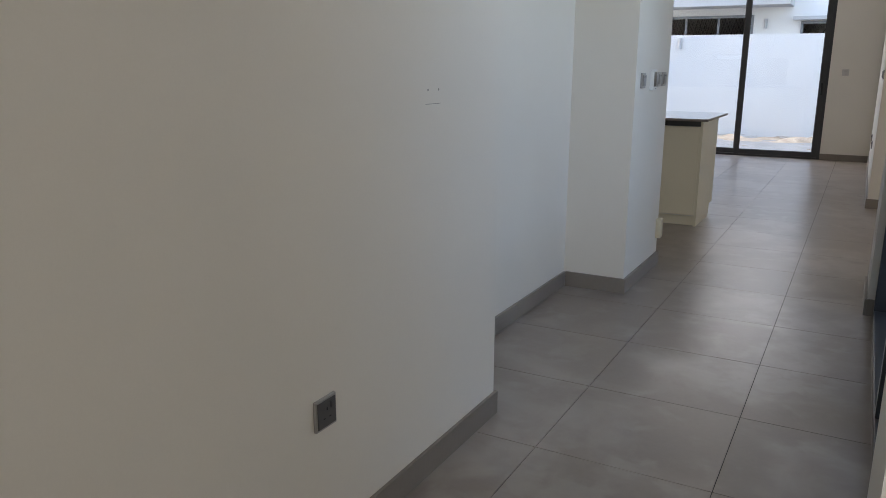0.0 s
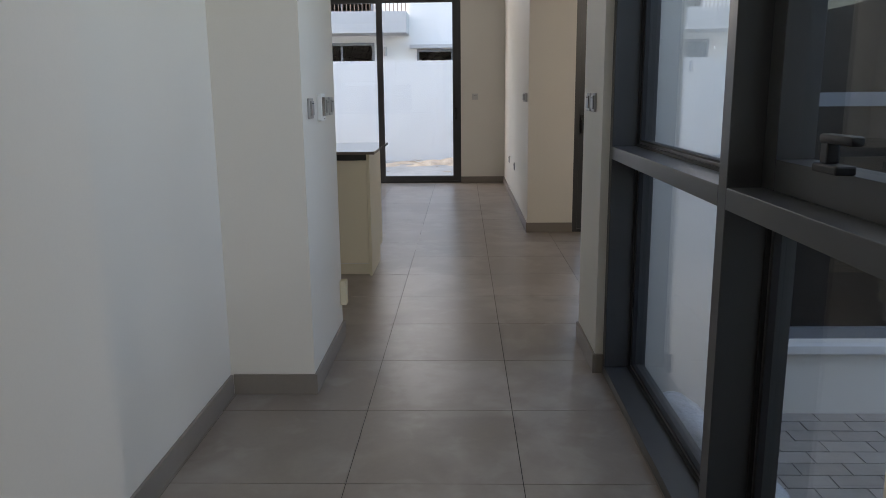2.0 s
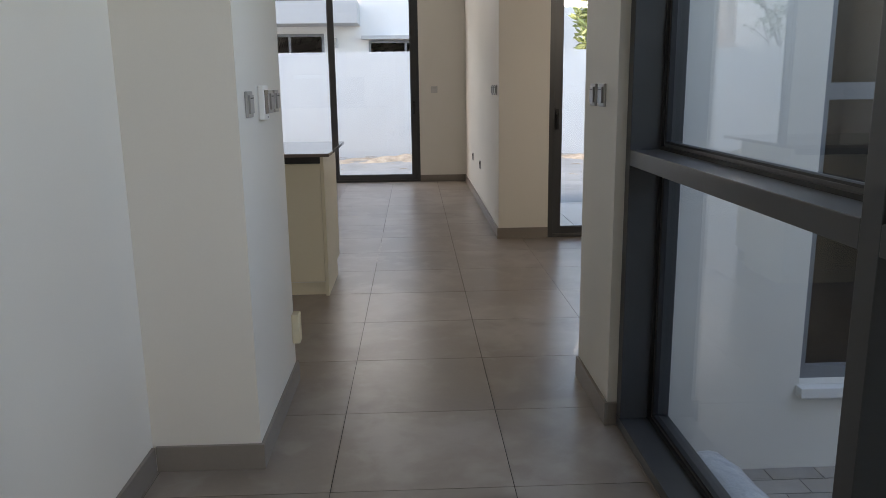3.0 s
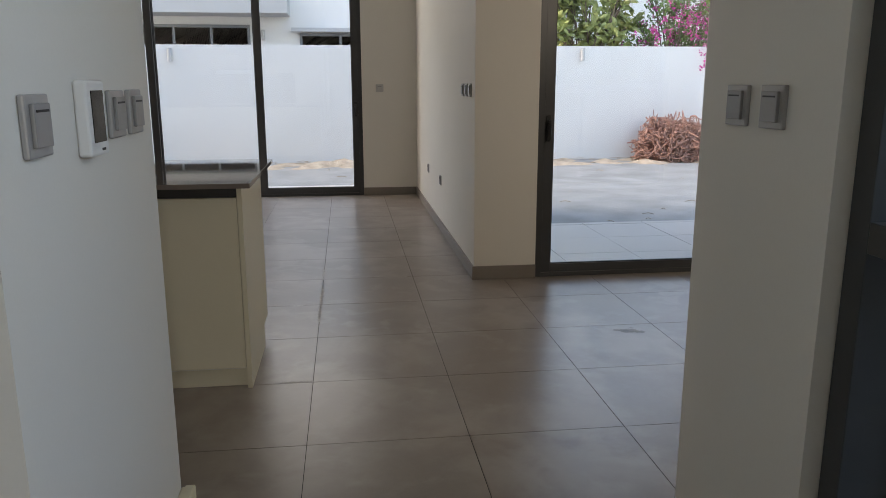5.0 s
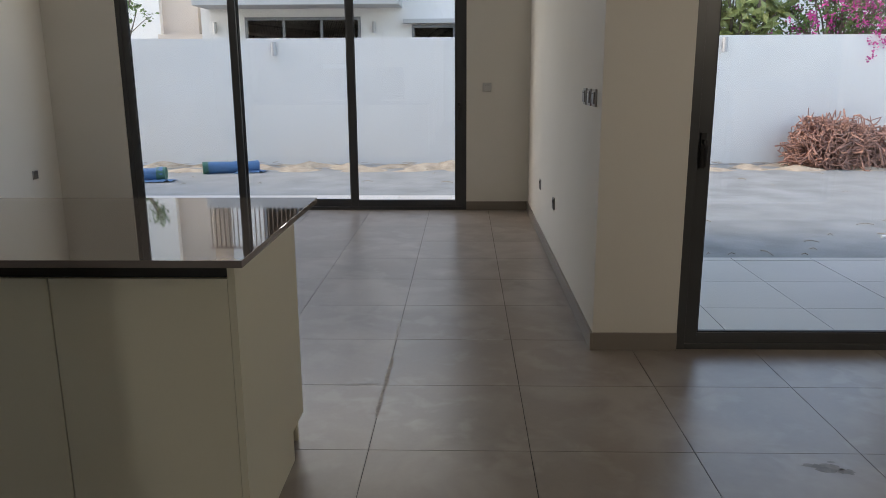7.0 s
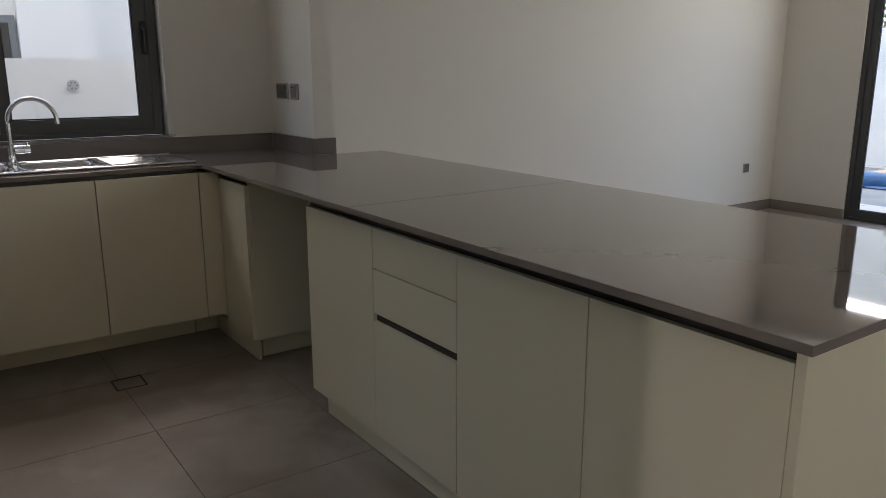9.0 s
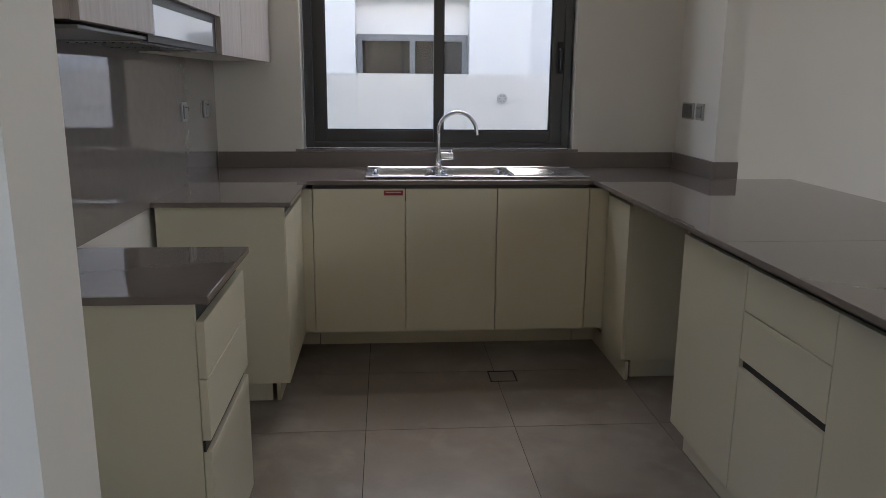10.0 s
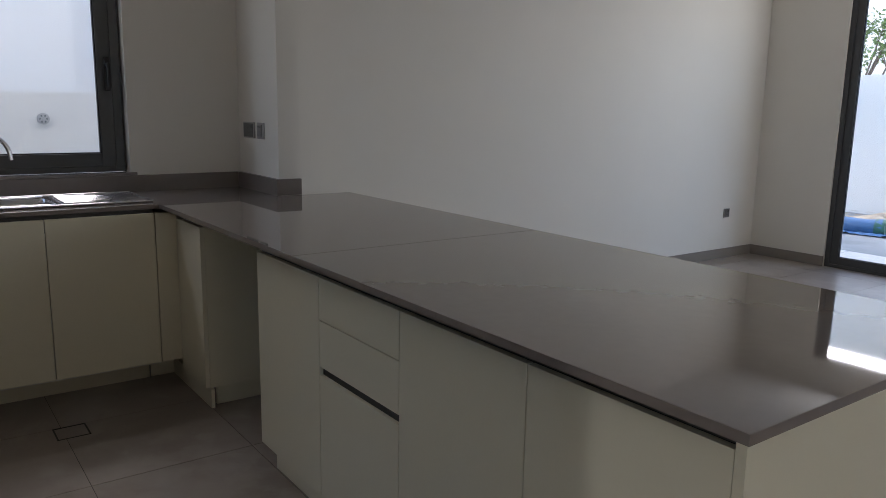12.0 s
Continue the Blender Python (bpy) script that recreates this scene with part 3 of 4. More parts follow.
def base_unit(name, label, x0, x1, y0, y1, face, fronts, plinth=0.05, z0=0.15, z1=0.868, foot=None):
    """A floor cabinet: body, plinth, fronts (name, a0, a1, z0, z1) on the given face, along the face's length."""
    th = thing(name, ((x0 + x1) / 2, (y0 + y1) / 2, 0), label, "cabinet", "fitted base cabinets")
    cx, cy = (x0 + x1) / 2, (y0 + y1) / 2

    def lb(a, b, c, d, e, f):
        return (a - cx, b - cx, c - cy, d - cy, e, f)
    part("body", boxes(lb(x0, x1, y0, y1, z0 - 0.01, 0.80)), CARCASS, th)
    p = plinth
    f0, f1 = foot or (x0, x1)
    if face == "y-":
        part("plinth", boxes(lb(f0, f1, y0 + p, y0 + p + 0.016, 0.002, z0 - 0.012)), CREAM, th)
        part("grip_profile", boxes(lb(x0, x1, y0 + 0.002, y0 + 0.02, 0.802, 0.878)), GAP, th)
    elif face == "y+":
        part("plinth", boxes(lb(f0, f1, y1 - p - 0.016, y1 - p, 0.002, z0 - 0.012)), CREAM, th)
        part("grip_profile", boxes(lb(x0, x1, y1 - 0.02, y1 - 0.002, 0.802, 0.878)), GAP, th)
    else:
        part("plinth", boxes(lb(x1 - p - 0.016, x1 - p, y0, y1, 0.002, z0 - 0.012)), CREAM, th)
        part("grip_profile", boxes(lb(x1 - 0.02, x1 - 0.002, y0, y1, 0.802, 0.878)), GAP, th)
    for nm, a0, a1, za, zb in fronts:
        g = 0.0018
        if face == "y-":
            b = (a0 + g, a1 - g, y0 - 0.019, y0, za, zb)
        elif face == "y+":
            b = (a0 + g, a1 - g, y1, y1 + 0.019, za, zb)
        else:
            b = (x1, x1 + 0.019, a0 + g, a1 - g, za, zb)
        if nm == "groove":
            b = (a0 + g, a1 - g, y0 - 0.006, y0, za, zb) if face == "y-" else (a0 + g, a1 - g, y1, y1 + 0.006, za, zb)
            part("grip_groove", boxes(lb(*b)), GAP, th, "dark recessed grip")
        else:
            part(nm, box(bmesh.new(), *lb(*b), bevel=0.0012), CREAM, th)
    return th


DZ0, DZ1 = 0.150, 0.833
drawers = lambda a, b, low=DZ0: [("drawer_front", a, b, 0.696, DZ1), ("drawer_front", a, b, 0.541, 0.692), ("groove", a, b, 0.512, 0.541), ("drawer_front", a, b, low, 0.512)]
# sink run, facing the room
for a, b in ((4.961, 5.404), (5.404, 5.849), (5.849, 6.303)):
    base_unit("base_cabinet", "cream lacquered sink cabinet with a flat door", -4.70, -4.119, a, b, "x+", [("door", a, b, DZ0, 0.862)], plinth=0.22)
solid("corner_filler", boxes((-4.13, -4.102, 4.900, 4.959, DZ0, 0.862), bevel=0.001), CREAM, "narrow cream filler strip in the cabinet corner", "filler")
solid("corner_filler", boxes((-4.13, -4.102, 6.305, 6.40, DZ0, 0.862), bevel=0.001), CREAM, "narrow cream filler strip in the cabinet corner", "filler")
st = solid("door_sticker", boxes((-4.0995, -4.0985, 5.300, 5.392, 0.832, 0.856)), RED, "small red sticker at the top of a sink cabinet door", "sticker")
for k in range(2):
    bm = boxes((-4.0984, -4.0980, 5.31, 5.382, 0.838 + 0.008 * k, 0.841 + 0.008 * k))
    part("print", bm, WHITE_INK if k else GAP, st)
# left run beside the cooker space
base_unit("base_cabinet", "cream corner cabinet with narrow doors", -4.10, -3.505, 4.41, 4.893, "y+", [("door", -4.08, -3.80, DZ0, DZ1), ("door", -3.80, -3.488, DZ0, DZ1)], plinth=0.045, foot=(-4.10, -3.625))
solid("end_panel", boxes((-3.505, -3.487, 4.41, 4.908, 0.138, 0.879), bevel=0.001), CREAM, "cream end panel beside the cooker space", "panel")
base_unit("drawer_unit", "cream three-drawer unit beside the cooker space", -2.66, -2.19, 4.41, 4.878, "y+", drawers(-2.66, -2.17), plinth=0.02)
solid("end_panel", boxes((-2.19, -2.172, 4.41, 4.876, 0.0, 0.879), bevel=0.001), CREAM, "cream end panel of the drawer unit", "panel")
# peninsula
YP, PZ0 = 6.418, 0.094
base_unit("base_cabinet", "cream corner cabinet beside the dishwasher space", -4.10, -3.788, YP, 6.93, "y-", [("door", -4.10, -3.768, 0.103, DZ1)], plinth=0.005, foot=(-4.34, -3.773), z0=0.103)
solid("end_panel", boxes((-3.786, -3.768, YP, 6.93, 0.100, 0.879), bevel=0.001), CREAM, "cream panel beside the dishwasher space", "panel")
base_unit("base_cabinet", "cream peninsula cabinet with a flat door", -3.137, -2.64, YP, 7.095, "y-", [("door", -3.137, -2.64, PZ0, DZ1)], plinth=0.014, z0=PZ0, foot=(-3.075, -2.64))
base_unit("drawer_unit", "cream peninsula unit with two drawers and a deep front", -2.64, -2.17, YP, 7.095, "y-", drawers(-2.64, -2.17, PZ0), plinth=0.014, z0=PZ0)
base_unit("base_cabinet", "cream peninsula cabinet with a flat door", -2.17, -1.67, YP, 7.095, "y-", [("door", -2.17, -1.67, PZ0, DZ1)], plinth=0.014, z0=PZ0)
base_unit("base_cabinet", "cream peninsula cabinet with a flat door", -1.67, -1.182, YP, 7.095, "y-", [("door", -1.67, -1.18, PZ0, DZ1)], plinth=0.014, z0=PZ0)
solid("end_panel", boxes((-1.180, -1.160, YP - 0.019, 6.95, 0.0, 0.879), (-1.180, -1.160, 6.95, 7.12, 0.112, 0.879)), CREAM, "cream end panel of the peninsula", "panel")
solid("back_panel", boxes((-4.165, -1.181, 7.10, 7.118, 0.0, 0.879), bevel=0.001), CREAM, "cream back panel of the peninsula", "panel")
solid("side_panel", boxes((-3.155, -3.138, YP, 7.095, PZ0, 0.879), bevel=0.001), CREAM, "cream panel closing the dishwasher space", "panel")

for x0, x1, y0, y1, pz in ((-3.641, -3.627, 4.41, 4.812, 0.136), (-3.823, -3.808, 6.46, 6.93, 0.090), (-4.356, -4.342, 4.42, 4.955, 0.136), (-4.356, -4.342, 6.31, 6.90, 0.090), (-3.09, -3.076, 6.46, 7.08, 0.082)):
    solid("plinth_return", boxes((x0, x1, y0, y1, 0.002, pz), bevel=0.001), CREAM, "cream plinth strip under the base cabinets", "plinth")
# sink
sk = thing("sink", (-4.41, 5.77, TOP), "stainless steel double-bowl sink with a drainer", "sink")


def bowl(y0, y1, x0=-0.175, x1=0.165, depth=0.16):
    bm = bmesh.new()
    n = 6
    rings = []
    for inset, z in ((0, 0.004), (0.006, -0.002), (0.012, -0.03), (0.02, -depth + 0.02), (0.04, -depth)):
        r = max(0.05 - inset * 0.4, 0.02)
        ring = []
        for cx, cy, a0 in ((x1 - inset - r, y1 - inset - r, 0), (x0 + inset + r, y1 - inset - r, 90), (x0 + inset + r, y0 + inset + r, 180), (x1 - inset - r, y0 + inset + r, 270)):
            for k in range(n):
                a = radians(a0 + 90 * k / (n - 1))
                ring.append(bm.verts.new((cx + r * math.cos(a), cy + r * math.sin(a), z)))
        rings.append(ring)
    for r0, r1 in zip(rings, rings[1:]):
        for k in range(len(r0)):
            bm.faces.new((r0[k], r0[(k + 1) % len(r0)], r1[(k + 1) % len(r0)], r1[k]))
    bm.faces.new(rings[-1])
    return bm


def sink_rim(x, y):
    return not (-0.175 < x < 0.165 and (-0.52 < y < -0.205 or -0.155 < y < 0.155))


part("rim", slab([-0.225, -0.175, 0.165, 0.205], [-0.56, -0.52, -0.205, -0.155, 0.155, 0.56], sink_rim, 0.0008, 0.005, bevel=0.0012), STEEL, sk)
part("rolled_edge", tube(bmesh.new(), [(-0.222, -0.557, 0.006), (0.202, -0.557, 0.006), (0.202, 0.557, 0.006), (-0.222, 0.557, 0.006), (-0.222, -0.557, 0.006)], 0.0055, 8), STEEL, sk, "bright rolled rim", smooth=True)
for y0, y1 in ((-0.526, -0.199), (-0.161, 0.161)):
    ring = [(x, y, 0.006) for x, y in ((0.120, y0), (0.155, y0 + 0.015), (0.162, y0 + 0.05), (0.162, y1 - 0.05), (0.155, y1 - 0.015), (0.120, y1), (-0.130, y1), (-0.165, y1 - 0.015), (-0.172, y1 - 0.05), (-0.172, y0 + 0.05), (-0.165, y0 + 0.015), (-0.130, y0), (0.120, y0))]
    part("bowl_rim", tube(bmesh.new(), ring, 0.005, 8), CHROME, sk, "bright bowl rim", smooth=True)
part("bowl", bowl(-0.53, -0.195), STEEL, sk, smooth=True)
part("bowl", bowl(-0.165, 0.165), STEEL, sk, smooth=True)
for y in (-0.3625, 0.0):
    part("waste", disc(bmesh.new(), (0, y, -0.158), (0, 0, 1), 0.042, 0.005), CHROME, sk)
for k in range(9):
    bm = bmesh.new()
    tube(bm, [(-0.15 + k * 0.036, 0.19, 0.006), (-0.14 + k * 0.034, 0.42 - 0.006 * (k - 4) ** 2, 0.006)], 0.007, 8)
    part("drainer_rib", bm, STEEL, sk, smooth=True)

tap = thing("kitchen_tap", (-4.588, 5.595, TOP + 0.005), "chrome gooseneck kitchen tap with a side lever", "tap")
bm = bmesh.new()
disc(bm, (0, 0, 0), (0, 0, 1), 0.026, 0.008)
disc(bm, (0, 0, 0.008), (0, 0, 1), 0.020, 0.075)
part("body", bm, CHROME, tap, smooth=True)
bm = bmesh.new()
arc = [(0, 0, 0.08), (0, 0, 0.19)] + [(0.035 * (1 - math.cos(a)), 0.098 * (1 - math.cos(a)), 0.20 + 0.103 * math.sin(a)) for a in [math.pi * k / 16 for k in range(17)]] + [(0.07, 0.198, 0.185)]
tube(bm, arc, 0.0105, 12)
part("spout", bm, CHROME, tap, smooth=True)
bm = bmesh.new()
tube(bm, [(0, 0.012, 0.068), (0, 0.050, 0.068)], 0.021, 16)
tube(bm, [(0, 0.052, 0.068), (0, 0.078, 0.068)], 0.019, 16)
tube(bm, [(0, 0.066, 0.080), (0.006, 0.070, 0.100)], 0.005, 8)
part("lever", bm, CHROME, tap, smooth=True)

# wall cabinets and hood
WZ0, WZ1, WY = 1.478, 2.25, 4.685


def wall_unit(x0, x1, doors, z0=WZ0, z1=WZ1, label="pale wood-grain wall cabinet above the worktop"):
    th = thing("wall_cabinet", ((x0 + x1) / 2, YK, z0), label, "cabinet", "fitted wall cabinets")
    cx = (x0 + x1) / 2
    part("body", boxes((x0 - cx, x1 - cx, 0.016, WY - YK, 0, z1 - z0)), CARCASS, th)
    for a, b in doors:
        part("door", box(bmesh.new(), a - cx + 0.0018, b - cx - 0.0018, WY - YK, WY - YK + 0.019, -0.006, z1 - z0, bevel=0.0012), WOOD, th)
    return th


wall_unit(-4.70, -3.475, ((-4.70, -3.885), (-3.885, -3.475)), z0=1.464)
wall_unit(-3.47, -2.63, ((-3.47, -3.07), (-3.07, -2.63)), z0=1.60, label="pale wood-grain cabinet above the cooker hood")
wall_unit(-2.625, -2.14, ((-2.625, -2.122),), z0=1.49)
solid("cabinet_end_panel", boxes((-2.139, -2.122, YK, WY, 1.486, WZ1), bevel=0.001), WOOD, "pale wood end panel of the wall cabinets", "panel")
HOODMETAL = material("grey_lacquered_steel", (0.22, 0.21, 0.205), 0.35, metal=0.4, var=0.06, scale=8, fine=200, bump=0.02)
hood = thing("cooker_hood", (-3.05, YK, 1.478), "slim built-in cooker hood with a glass front, the window's reflection in its colour", "cooker hood")
part("body", boxes((-0.418, 0.418, 0.016, 0.285, 0.004, 0.119)), GAP, hood)
# the window's bluish-white reflection is painted into the front's base colour
part("front", box(bmesh.new(), -0.285, 0.418, 0.300, 0.318, 0.004, 0.084, bevel=0.002), material("glass_front_window_reflection", (0.80, 0.84, 0.88), 0.05, spec=0.8, coat=0.5, var=0.03, bump=0.0), hood)
part("trim", boxes((-0.418, 0.418, 0.286, 0.300, -0.012, 0.119)), GAP, hood)
part("underside", box(bmesh.new(), -0.41, 0.88, 0.02, 0.296, -0.008, 0.001, bevel=0.002), HOODMETAL, hood)
for k in range(2):
    fx = -0.28 + k * 0.34
    f_ = part("filter", box(bmesh.new(), fx, fx + 0.32, 0.05, 0.26, -0.013, -0.008, bevel=0.001), STEEL, hood)
    for j in range(8):
        part("slat", boxes((fx + 0.02, fx + 0.30, 0.066 + j * 0.024, 0.074 + j * 0.024, -0.015, -0.013)), GAP, f_)

# a worn dark stain on a tile of the dining area
bm = bmesh.new()
rs = random.Random(3)
for cx, cy, rr in ((0, 0, 0.05), (0.05, -0.03, 0.03), (-0.06, 0.015, 0.022), (0.03, 0.04, 0.014)):
    ring = [bm.verts.new((cx + rr * (1 + rs.uniform(-.35, .35)) * math.cos(k * math.tau / 22), cy + 0.6 * rr * (1 + rs.uniform(-.35, .35)) * math.sin(k * math.tau / 22), 0.0004 + 0.0002 * (rr > 0.06))) for k in range(22)]
    bm.faces.new(ring)
stn = solid("floor_stain", bm, material("dark_scuff", (0.20, 0.175, 0.155), 0.42, var=0.3, scale=30, fine=120, bump=0.05), "dark scuffed stain on a floor tile", "stain")
stn.location = (0.74, 6.93, 0)

# pale grout residue smeared along the joints of the living room floor
RESIDUE = material("grout_residue", (0.40, 0.365, 0.33), 0.55, var=0.3, scale=40, fine=160, bump=0.2, dist=0.0006)


def residue(x, y, along, length, width, seed):
    """A ragged film of dried grout beside a joint."""
    r_ = random.Random(seed)
    bm_, n_ = bmesh.new(), max(6, int(length / 0.03))
    rows = []
    for k in range(n_ + 1):
        q, taper = length * (k / n_ - 0.5), math.sin(math.pi * (0.04 + 0.92 * k / n_)) ** 0.5
        a_, b_ = -width * taper * r_.uniform(0.15, 0.7), width * taper * r_.uniform(0.15, 0.7)
        rows.append([bm_.verts.new((x + c, y + q, 0.0005) if along == "y" else (x + q, y + c, 0.0005)) for c in (a_, b_)])
    for p0, p1 in zip(rows, rows[1:]):
        bm_.faces.new((p0[0], p0[1], p1[1], p1[0]))
    solid("grout_smear", bm_, RESIDUE, "pale dried grout smear on the tile floor", "stain", group="grout smears")


for k, (x, y, along, length, width) in enumerate(((-0.905, 7.45, "y", 0.30, 0.020), (-0.900, 7.80, "y", 0.42, 0.024), (-0.906, 8.36, "y", 0.34, 0.016), (-1.02, 7.636, "x", 0.16, 0.014), (-0.98, 6.44, "x", 0.13, 0.022), (-0.45, 8.238, "x", 0.22, 0.014))):
    residue(x, y, along, length, width, 40 + k)

# floor access cover
dr = thing("floor_cover", (-3.85, 5.855, 0.0), "square tiled floor access cover with a steel edge", "floor cover")
part("edge", boxes((-0.064, 0.064, -0.064, -0.058, 0, 0.003), (-0.064, 0.064, 0.058, 0.064, 0, 0.003), (-0.064, -0.058, -0.058, 0.058, 0, 0.003), (0.058, 0.064, -0.058, 0.058, 0, 0.0012)), GAP, dr)
part("lid", boxes((-0.056, 0.056, -0.056, 0.056, 0, 0.0012)), TILE, dr)

# ---------------------------------------------------------------- outside: ground and walls
gnd = bmesh.new()
box(gnd, -400, 400, -400, 400, GZ - 0.3, GZ)
solid("ground", gnd, GROUND, "grey compacted sandy ground of the garden", "ground", "structure")
solid("wall_boundary_north", boxes((-13, 13, 18.0, 18.2, GZ - 0.2, 1.985)), RENDER, "white rendered garden boundary wall", "wall", "structure")
solid("wall_boundary_east", boxes((11, 11.2, -4, 18.0, GZ - 0.2, 1.985)), RENDER, "white rendered garden boundary wall", "wall", "structure")
solid("wall_boundary_west", boxes((-7.0, -6.8, -4, 12.5, GZ - 0.2, 1.423)), RENDER, "low white rendered boundary wall beyond the kitchen", "wall", "structure")
solid("terrace_wall", boxes((XE, XE + 0.16, YS + 0.2, 10.9, GZ - 0.2, 0.655), (XE, XE + 0.16, 10.25, 10.9, 0.655, 3.0), (XE, XE + 0.16, YS + 0.2, 10.25, 2.5, 3.0), (XE, XE + 0.16, YS + 0.2, 8.5, 0.655, 2.5)), RENDER, "white rendered terrace side wall with a wide opening", "wall", "structure")
# slab out of view, assumed from the wall's shade and added to darken the terrace
solid("terrace_shade_slab", boxes((XL + 0.2, XE + 0.16, YS + 0.3, 10.9, 3.004, 3.25)), RENDER, "unseen white rendered slab that shades the terrace", "roof", "structure")
solid("terrace_wall_sill", boxes((XE - 0.025, XE + 0.18, 8.5, 10.27, 0.655, 0.685), bevel=0.003), RENDER, "white sill of the terrace wall opening", "sill", "structure")
solid("terrace_skirting", boxes((XE - 0.012, XE, YS + 0.2, 10.5, -0.03, 0.06), bevel=0.002), TERRACE, "pale tile skirting of the terrace wall", "baseboard", "structure")


# ---------------------------------------------------------------- outside: paving
def tiled(name, label, x0, x1, y0, y1, z, px, py, gap, thick, mat, joint, piece, bond=0.0, category="paving"):
    base = solid(name, boxes((x0, x1, y0, y1, min(z - 0.14, GZ - 0.05), z - 0.005)), joint, label, category, "structure")
    meshes = {}
    j = 0
    y = y0
    while y < y1 - 0.01:
        x = x0 - (bond * px if j % 2 else 0)
        while x < x1 - 0.01:
            a, b, c, d = max(x, x0) + gap / 2, min(x + px, x1) - gap / 2, y + gap / 2, min(y + py, y1) - gap / 2
            if b - a > 0.01 and d - c > 0.01:
                key = (round(b - a, 3), round(d - c, 3))
                if key not in meshes:
                    meshes[key] = mesh_of(piece, boxes((-key[0] / 2, key[0] / 2, -key[1] / 2, key[1] / 2, -thick, 0)), mat)
                ob = new(piece, meshes[key])
                ob.location = ((a + b) / 2, (c + d) / 2, z + random.uniform(-0.0012, 0.0012))
                ob.parent = base
            x += px
        y += py
        j += 1
    return base


tiled("terrace", "pale porcelain tiled terrace outside the glass door", XL + 0.2, XE, YS + 0.2, 10.2, -0.03, 0.603, 0.603, 0.005, 0.02, TERRACE, TERR_GROUT, "tile", category="terrace")
tiled("terrace_strip", "pale tiled strip outside the garden door", XW - 0.2, XL + 0.2, YN + 0.2, 13.3, -0.03, 0.603, 0.485, 0.005, 0.02, TERRACE, TERR_GROUT, "tile", category="terrace")
tiled("courtyard_paving", "grey concrete block paving of the side courtyard", 0.335, 2.6, 2.55, 4.44, GZ + 0.012, 0.2, 0.1, 0.006, 0.03, PAVER, MORTAR, "paver", bond=0.5)
solid("courtyard_ground", boxes((0.335, 3.3, 1.86, 2.55, GZ - 0.1, GZ + 0.006), (1.90, 3.3, -2.6, 1.86, GZ - 0.1, GZ + 0.006), (2.6, 3.3, 2.55, 4.44, GZ - 0.1, GZ + 0.006)), PAVER, "grey concrete paving of the courtyard", "paving", "structure")
# unseen block above the roof, added to keep the west sun off the terrace
wall("wall_upper_sun_block", (XW - 0.2, 0.42, -2.8, 4.40, H + 0.51, H + 3.5), (XW - 0.2, XE + 0.2, 4.404, YS + 0.2, H + 0.51, H + 3.5), (XW - 0.2, XL + 0.2, YS + 0.204, YN + 0.2, H + 0.51, H + 3.5), mat=RENDER, label="unseen white rendered block above the house that shades the terrace")
wall("wall_courtyard_east", (3.3, 3.5, -2.8, 4.44, -0.3, 2.1), mat=RENDER, label="white rendered courtyard wall")
wall("wall_courtyard_south", (1.90, 3.3, -2.8, -2.6, -0.3, 2.0), mat=RENDER, label="white rendered courtyard wall")

# courtyard window into the dining area
cwin = thing("window_courtyard", (0, 0, 0), "dark framed window in the courtyard wall with a white sill", "window", kind="structure")
# dark aluminium frame; the sky's reflection on it is put into the lighter grey
part("frame", boxes((0.85, 0.90, 4.50, 4.57, 0.15, 2.3), (2.86, 2.91, 4.50, 4.57, 0.15, 2.3), (0.90, 2.86, 4.50, 4.57, 0.15, 0.20), (0.90, 2.86, 4.50, 4.57, 2.24, 2.3), (0.90, 2.86, 4.50, 4.57, 1.22, 1.28), (1.92, 1.97, 4.505, 4.565, 0.20, 1.22), (1.92, 1.97, 4.505, 4.565, 1.28, 2.24)), FRAME_G, cwin)
part("sill", boxes((0.84, 2.95, 4.40, 4.52, 0.105, 0.148), bevel=0.004), RENDER, cwin, "white stone sill")
for a, b in ((0.90, 1.92), (1.97, 2.86)):
    for c, d in ((0.20, 1.22), (1.28, 2.24)):
        part("pane", boxes((a, b, 4.53, 4.536, c, d)), DIM_ROOM_GLASS, cwin)

# rolled plastic film by the glazing
roll = thing("plastic_roll", (0.445, 3.62, GZ + 0.125), "white plastic-wrapped roll lying outside the hall glazing", "roll")
bm = bmesh.new()
tube(bm, [(0.05 * math.sin(k * 0.35), -0.62 + k * 0.1, 0.004 * math.sin(k * 1.9)) for k in range(13)], 0.10, 18)
for v in bm.verts:
    n_ = noise.noise(v.co * 14) * 0.012
    v.co += Vector((v.co.x, 0, v.co.z)).normalized() * n_
part("roll", bm, FOIL, roll, smooth=True)
bm = bmesh.new()
bmesh.ops.create_grid(bm, x_segments=16, y_segments=22, size=0.5)
for v in bm.verts:
    v.co = Vector((0.17 + v.co.x * 0.26, -0.42 + v.co.y * 0.55 + 0.06 * v.co.x, -0.105 + 0.13 * abs(noise.noise(Vector((v.co.x * 6, v.co.y * 6, 2)))) + 0.03 * abs(noise.noise(v.co * 15))))
part("loose_film", bm, FOIL, roll, "crumpled loose film", smooth=True)


